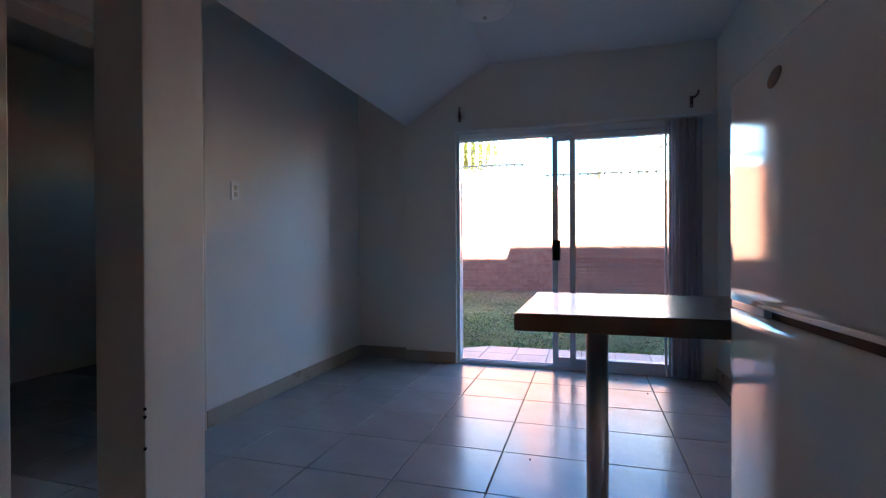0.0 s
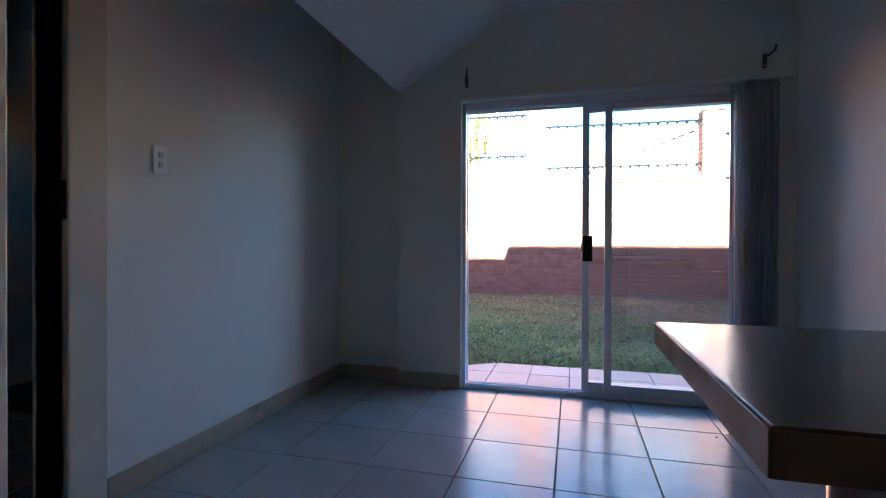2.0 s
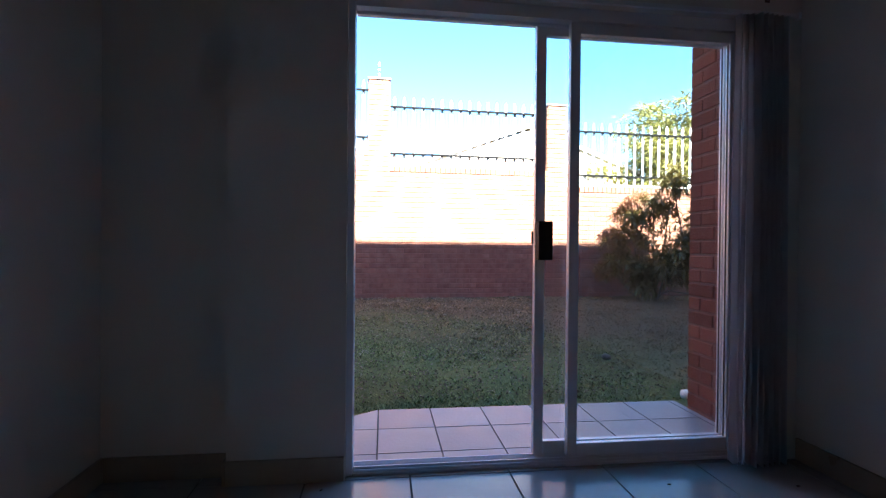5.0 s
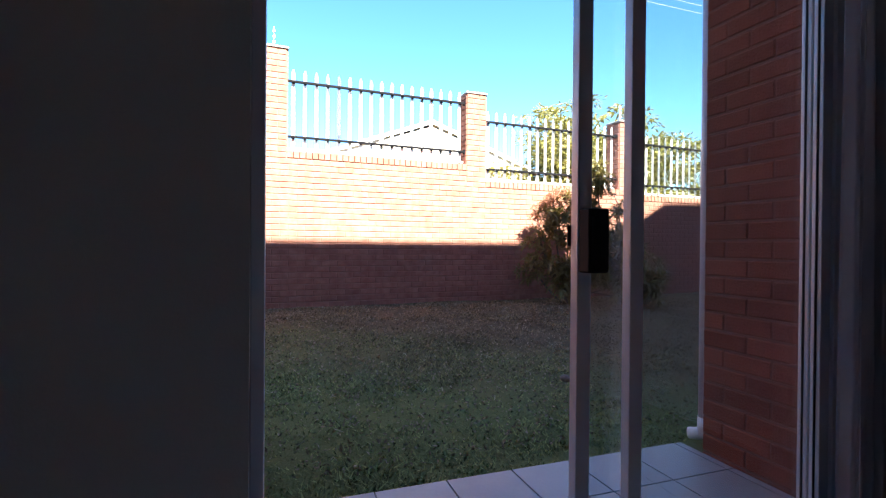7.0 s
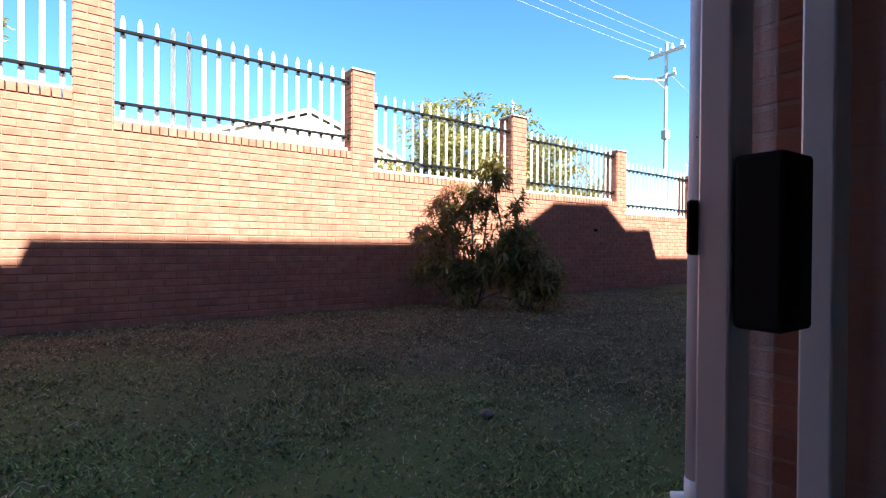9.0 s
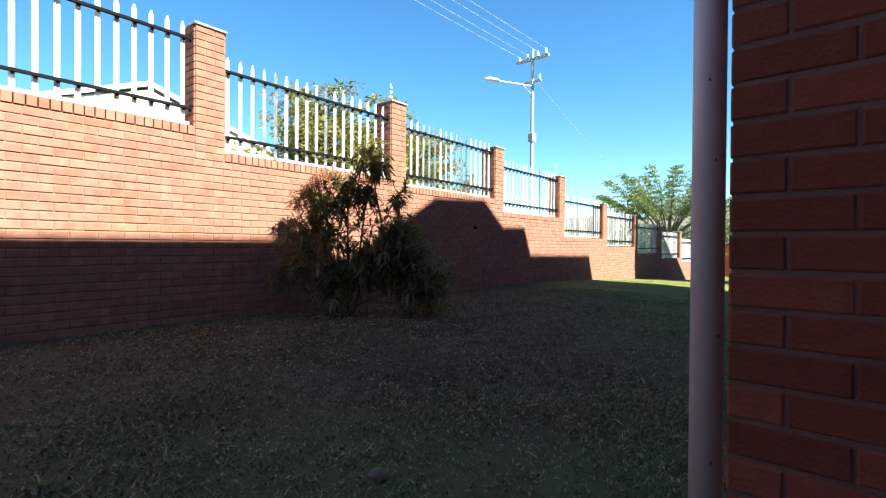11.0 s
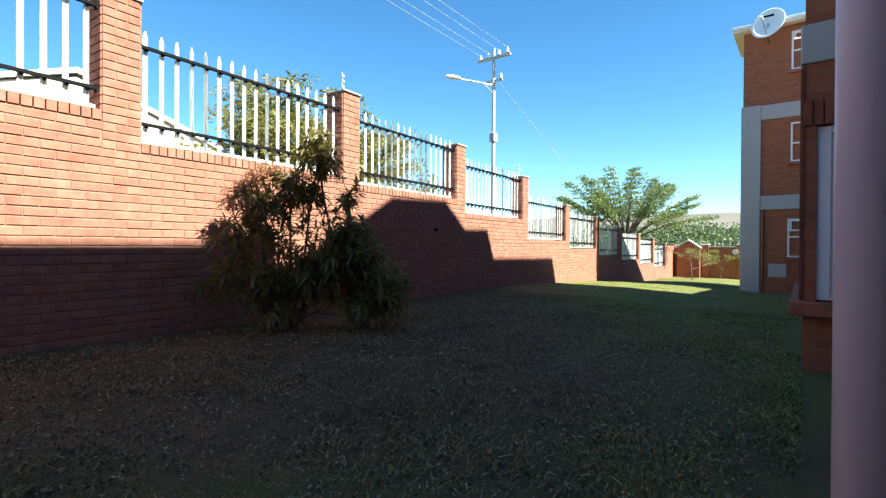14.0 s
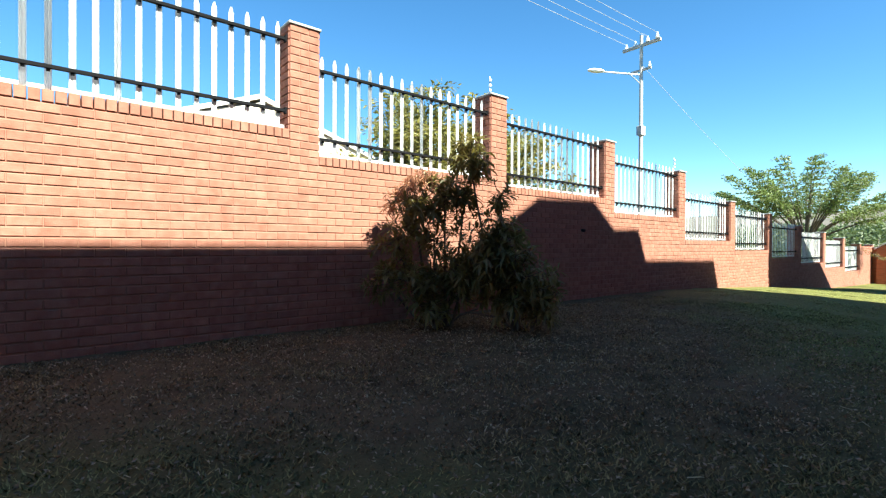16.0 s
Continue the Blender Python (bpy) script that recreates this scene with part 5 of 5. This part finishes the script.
# ---- far woods and hills ----
def far_woods():
    g = np.random.default_rng(3)
    centres = []
    for i in range(60):
        x = g.uniform(60, 125)
        y = 5 + x * 0.15 + g.uniform(-0.17, 0.22) * x
        wide, tall = g.uniform(3.6, 6.5), g.uniform(2.4, 4.4)
        top = -0.6 + 0.050 * x + g.uniform(-1.6, 0.5)
        for k in range(85):
            az, up = g.uniform(0, 6.283), g.uniform(-0.5, 1)
            rim = math.sqrt(max(0, 1 - up * up)) * g.uniform(0.8, 1.05)
            centres.append((x + math.cos(az) * rim * wide, y + math.sin(az) * rim * wide, top - tall + up * tall))
    root = leaf_cloud("far_woods", centres, 26, 1.9, 0.42, LEAF_WOODS, None, 4, aspect=0.7, flat=0.7)
    tagged(root, "dark green belt of far trees below the hills", "woods", kind="stuff")


far_woods()


def hills():
    verts, faces = [], []
    nx, ny = 60, 10
    for j in range(ny):
        for i in range(nx):
            a = radians(-40 + 110 * i / (nx - 1))
            d = 700 + 90 * j
            s = j / (ny - 1)
            z = -12 + (92 + 13 * noise.noise((a * 3, 0.4, 0)) + 7 * noise.noise((a * 11, 2, 0))) * math.sin(s * 2.2) * (0.9 + 0.2 * noise.noise((i * 0.3, j * 0.4, 1)))
            verts.append((d * math.cos(a), d * math.sin(a), z))
    for j in range(ny - 1):
        for i in range(nx - 1):
            k = j * nx + i
            faces.append((k, k + 1, k + nx + 1, k + nx))
    me = bpy.data.meshes.new("backdrop_hills")
    me.from_pydata(verts, [], faces)
    me.materials.append(material("hill_grass", (0.135, 0.118, 0.10), 0.95, spread=0.3, scale=0.012, fine=0.05, bump=0, tint=(0.155, 0.135, 0.115), stain=(0.075, 0.09, 0.06), stain_scale=0.02))
    for p in me.polygons:
        p.use_smooth = True
    tagged(new("backdrop_hills", me), "dry grassy hills on the horizon", "hills", kind="structure")


hills()


# ---- lawn detail ----
STRAW = material("dry_straw", (0.42, 0.36, 0.22), 0.7, spread=0.2, scale=8, bump=0.0, per_island=0.35)


def lawn():
    g = np.random.default_rng(7)
    n = 380000
    x = g.uniform(-4.2, 9.5, n)
    y = 5.12 + (10.52 - 5.12) * g.random(n) ** 1.15
    far = g.random(n) < 0.16
    x[far] = g.uniform(9.5, 24, far.sum())
    ok = (y < 10.5 + 0.045 * (x - 2)) & ~((x > 17.2) & (y < 6.8)) & ~((x > 6.2) & (x < 9.1) & (y < 5.3))
    patch = np.array([noise.noise((a * 1.1, b * 1.1, 5.0)) + 0.6 * noise.noise((a * 3.7, b * 3.7, 9.0)) for a, b in zip(x[::1], y[::1])])
    ok &= g.random(n) < np.clip(0.70 + 0.75 * patch, 0.15, 1)
    x, y, patch = x[ok], y[ok], patch[ok]
    n = len(x)
    z = np.array([ground_z(a, b) for a, b in zip(x, y)]) + 0.02 * np.array([noise.noise((a * 1.7, b * 1.7, 0.3)) + 0.5 * noise.noise((a * 5, b * 5, 3.1)) for a, b in zip(x, y)]) - 0.004
    a = g.uniform(0, 6.283, n)
    h = g.uniform(0.007, 0.025, n) * (1 + 0.6 * patch)
    lean = g.uniform(0.5, 2.4, n) * h
    w = g.uniform(0.0028, 0.0078, n)
    c, s = np.cos(a), np.sin(a)
    base = np.stack([x, y, z], 1)
    side = np.stack([-s * w, c * w, 0 * w], 1)
    tip = base + np.stack([c * lean, s * lean, h], 1)
    v = np.stack([base - side, base + side, tip], 1).reshape(-1, 3)
    f = np.arange(3 * n).reshape(-1, 3)
    me = bpy.data.meshes.new("grass")
    me.from_pydata(v.tolist(), [], f.tolist())
    me.materials.append(GRASS_BLADE)
    tagged(new("grass", me), "short patchy lawn grass in the shade", "grass", kind="stuff")
    m = 24000
    lx, ly = g.uniform(-3, 7.5, m), g.uniform(5.3, 10.3, m)
    lz = np.array([ground_z(a, b) for a, b in zip(lx, ly)]) + 0.022
    pts = np.stack([lx, ly, lz], 1)
    ob = leaf_cloud("leaf_litter", pts, 1, 0.01, 0.027, DRY_LEAF, None, 12, droop=0.0, aspect=0.5, flat=0.3)
    tagged(ob, "scattered dry fallen leaves on the lawn", "leaf litter", kind="stuff")
    k = 260
    sx, sy = g.uniform(-3, 8, k), g.uniform(5.3, 9.8, k)
    straw = bmesh.new()
    for a, b, turn, ln in zip(sx, sy, g.uniform(0, 6.283, k), g.uniform(0.02, 0.06, k)):
        p = Vector((a, b, ground_z(a, b) + 0.036))
        q = p + Vector((math.cos(turn) * ln, math.sin(turn) * ln, 0.014))
        e = q + Vector((math.cos(turn + 1.1) * ln * 0.5, math.sin(turn + 1.1) * ln * 0.5, -0.012))
        add_tube(straw, p, q, 0.0026, 4, 0.0022, caps=False)
        add_tube(straw, q, e, 0.0022, 4, 0.0012, caps=False)
    tagged(mesh_object("dry_straw", straw, STRAW), "pale bent dry grass stalks lying on the lawn", "dry grass", kind="stuff")


lawn()
spout = tagged(mesh_object("wall_spout", tube((0, 0.0, 0), (0.0, -0.07, -0.01), 0.028, 12), BLACK_PLASTIC), "short dark drain spout in the brick wall", "drain spout")
spout.matrix_world = BW @ Matrix.Translation((5.5, 0, 1.36))
bm = bmesh.new()
bmesh.ops.create_icosphere(bm, subdivisions=3, radius=0.042)
for v in bm.verts:
    v.co *= 1 + 0.25 * noise.noise(v.co * 18)
    v.co.z *= 0.7
SX, SY = 1.05, 6.33
stone = tagged(mesh_object("stone", bm, STONE, smooth=True), "small rough brown stone lying on the lawn", "stone")
stone.location = (SX, SY, ground_z(SX, SY) + 0.02)

# ---- single bricks of the fin wall and of the boundary wall ----
FULL, HALF, WIDE = (brick_mesh("brick", l, BH - 0.011, 0.01, mat=FIN_BRICK) for l in (0.2255, 0.1095, 0.229))
WALL_FULL = brick_mesh("brick", BL - 0.006, BH - 0.011, 0.01)
z, r = -0.08, 0
while z < FTOP - 0.05:
    y = FY1 - 0.001
    first = True
    while y > FY0 + 0.02:
        half = first and r % 2 == 0
        me, ln = (HALF, 0.1155) if half else (FULL, 0.2315)
        if y - ln > FY0 - 0.12:
            b = new("brick", me)
            b.parent = fin
            b.matrix_local = Matrix.Translation((FX + 0.013 + rng.uniform(-0.0015, 0.0015), y, z + rng.uniform(-0.001, 0.001))) @ Matrix.Rotation(-math.pi / 2, 4, "Z")
        y -= ln
        first = False
    for me, x in (((WIDE, FX + 0.231),) if r % 2 == 0 else ((HALF, FX + 0.1125), (HALF, FX + 0.231))):
        b = new("brick", me)
        b.parent = fin
        b.matrix_local = Matrix.Translation((x, FY1 - 0.013, z)) @ Matrix.Rotation(math.pi, 4, "Z")
    z += BH
    r += 1
for x, z, ln, fr in near_bricks:
    b = new("brick", WALL_FULL)
    b.parent = boundary
    b.location = (x, 0.013 - fr, z)
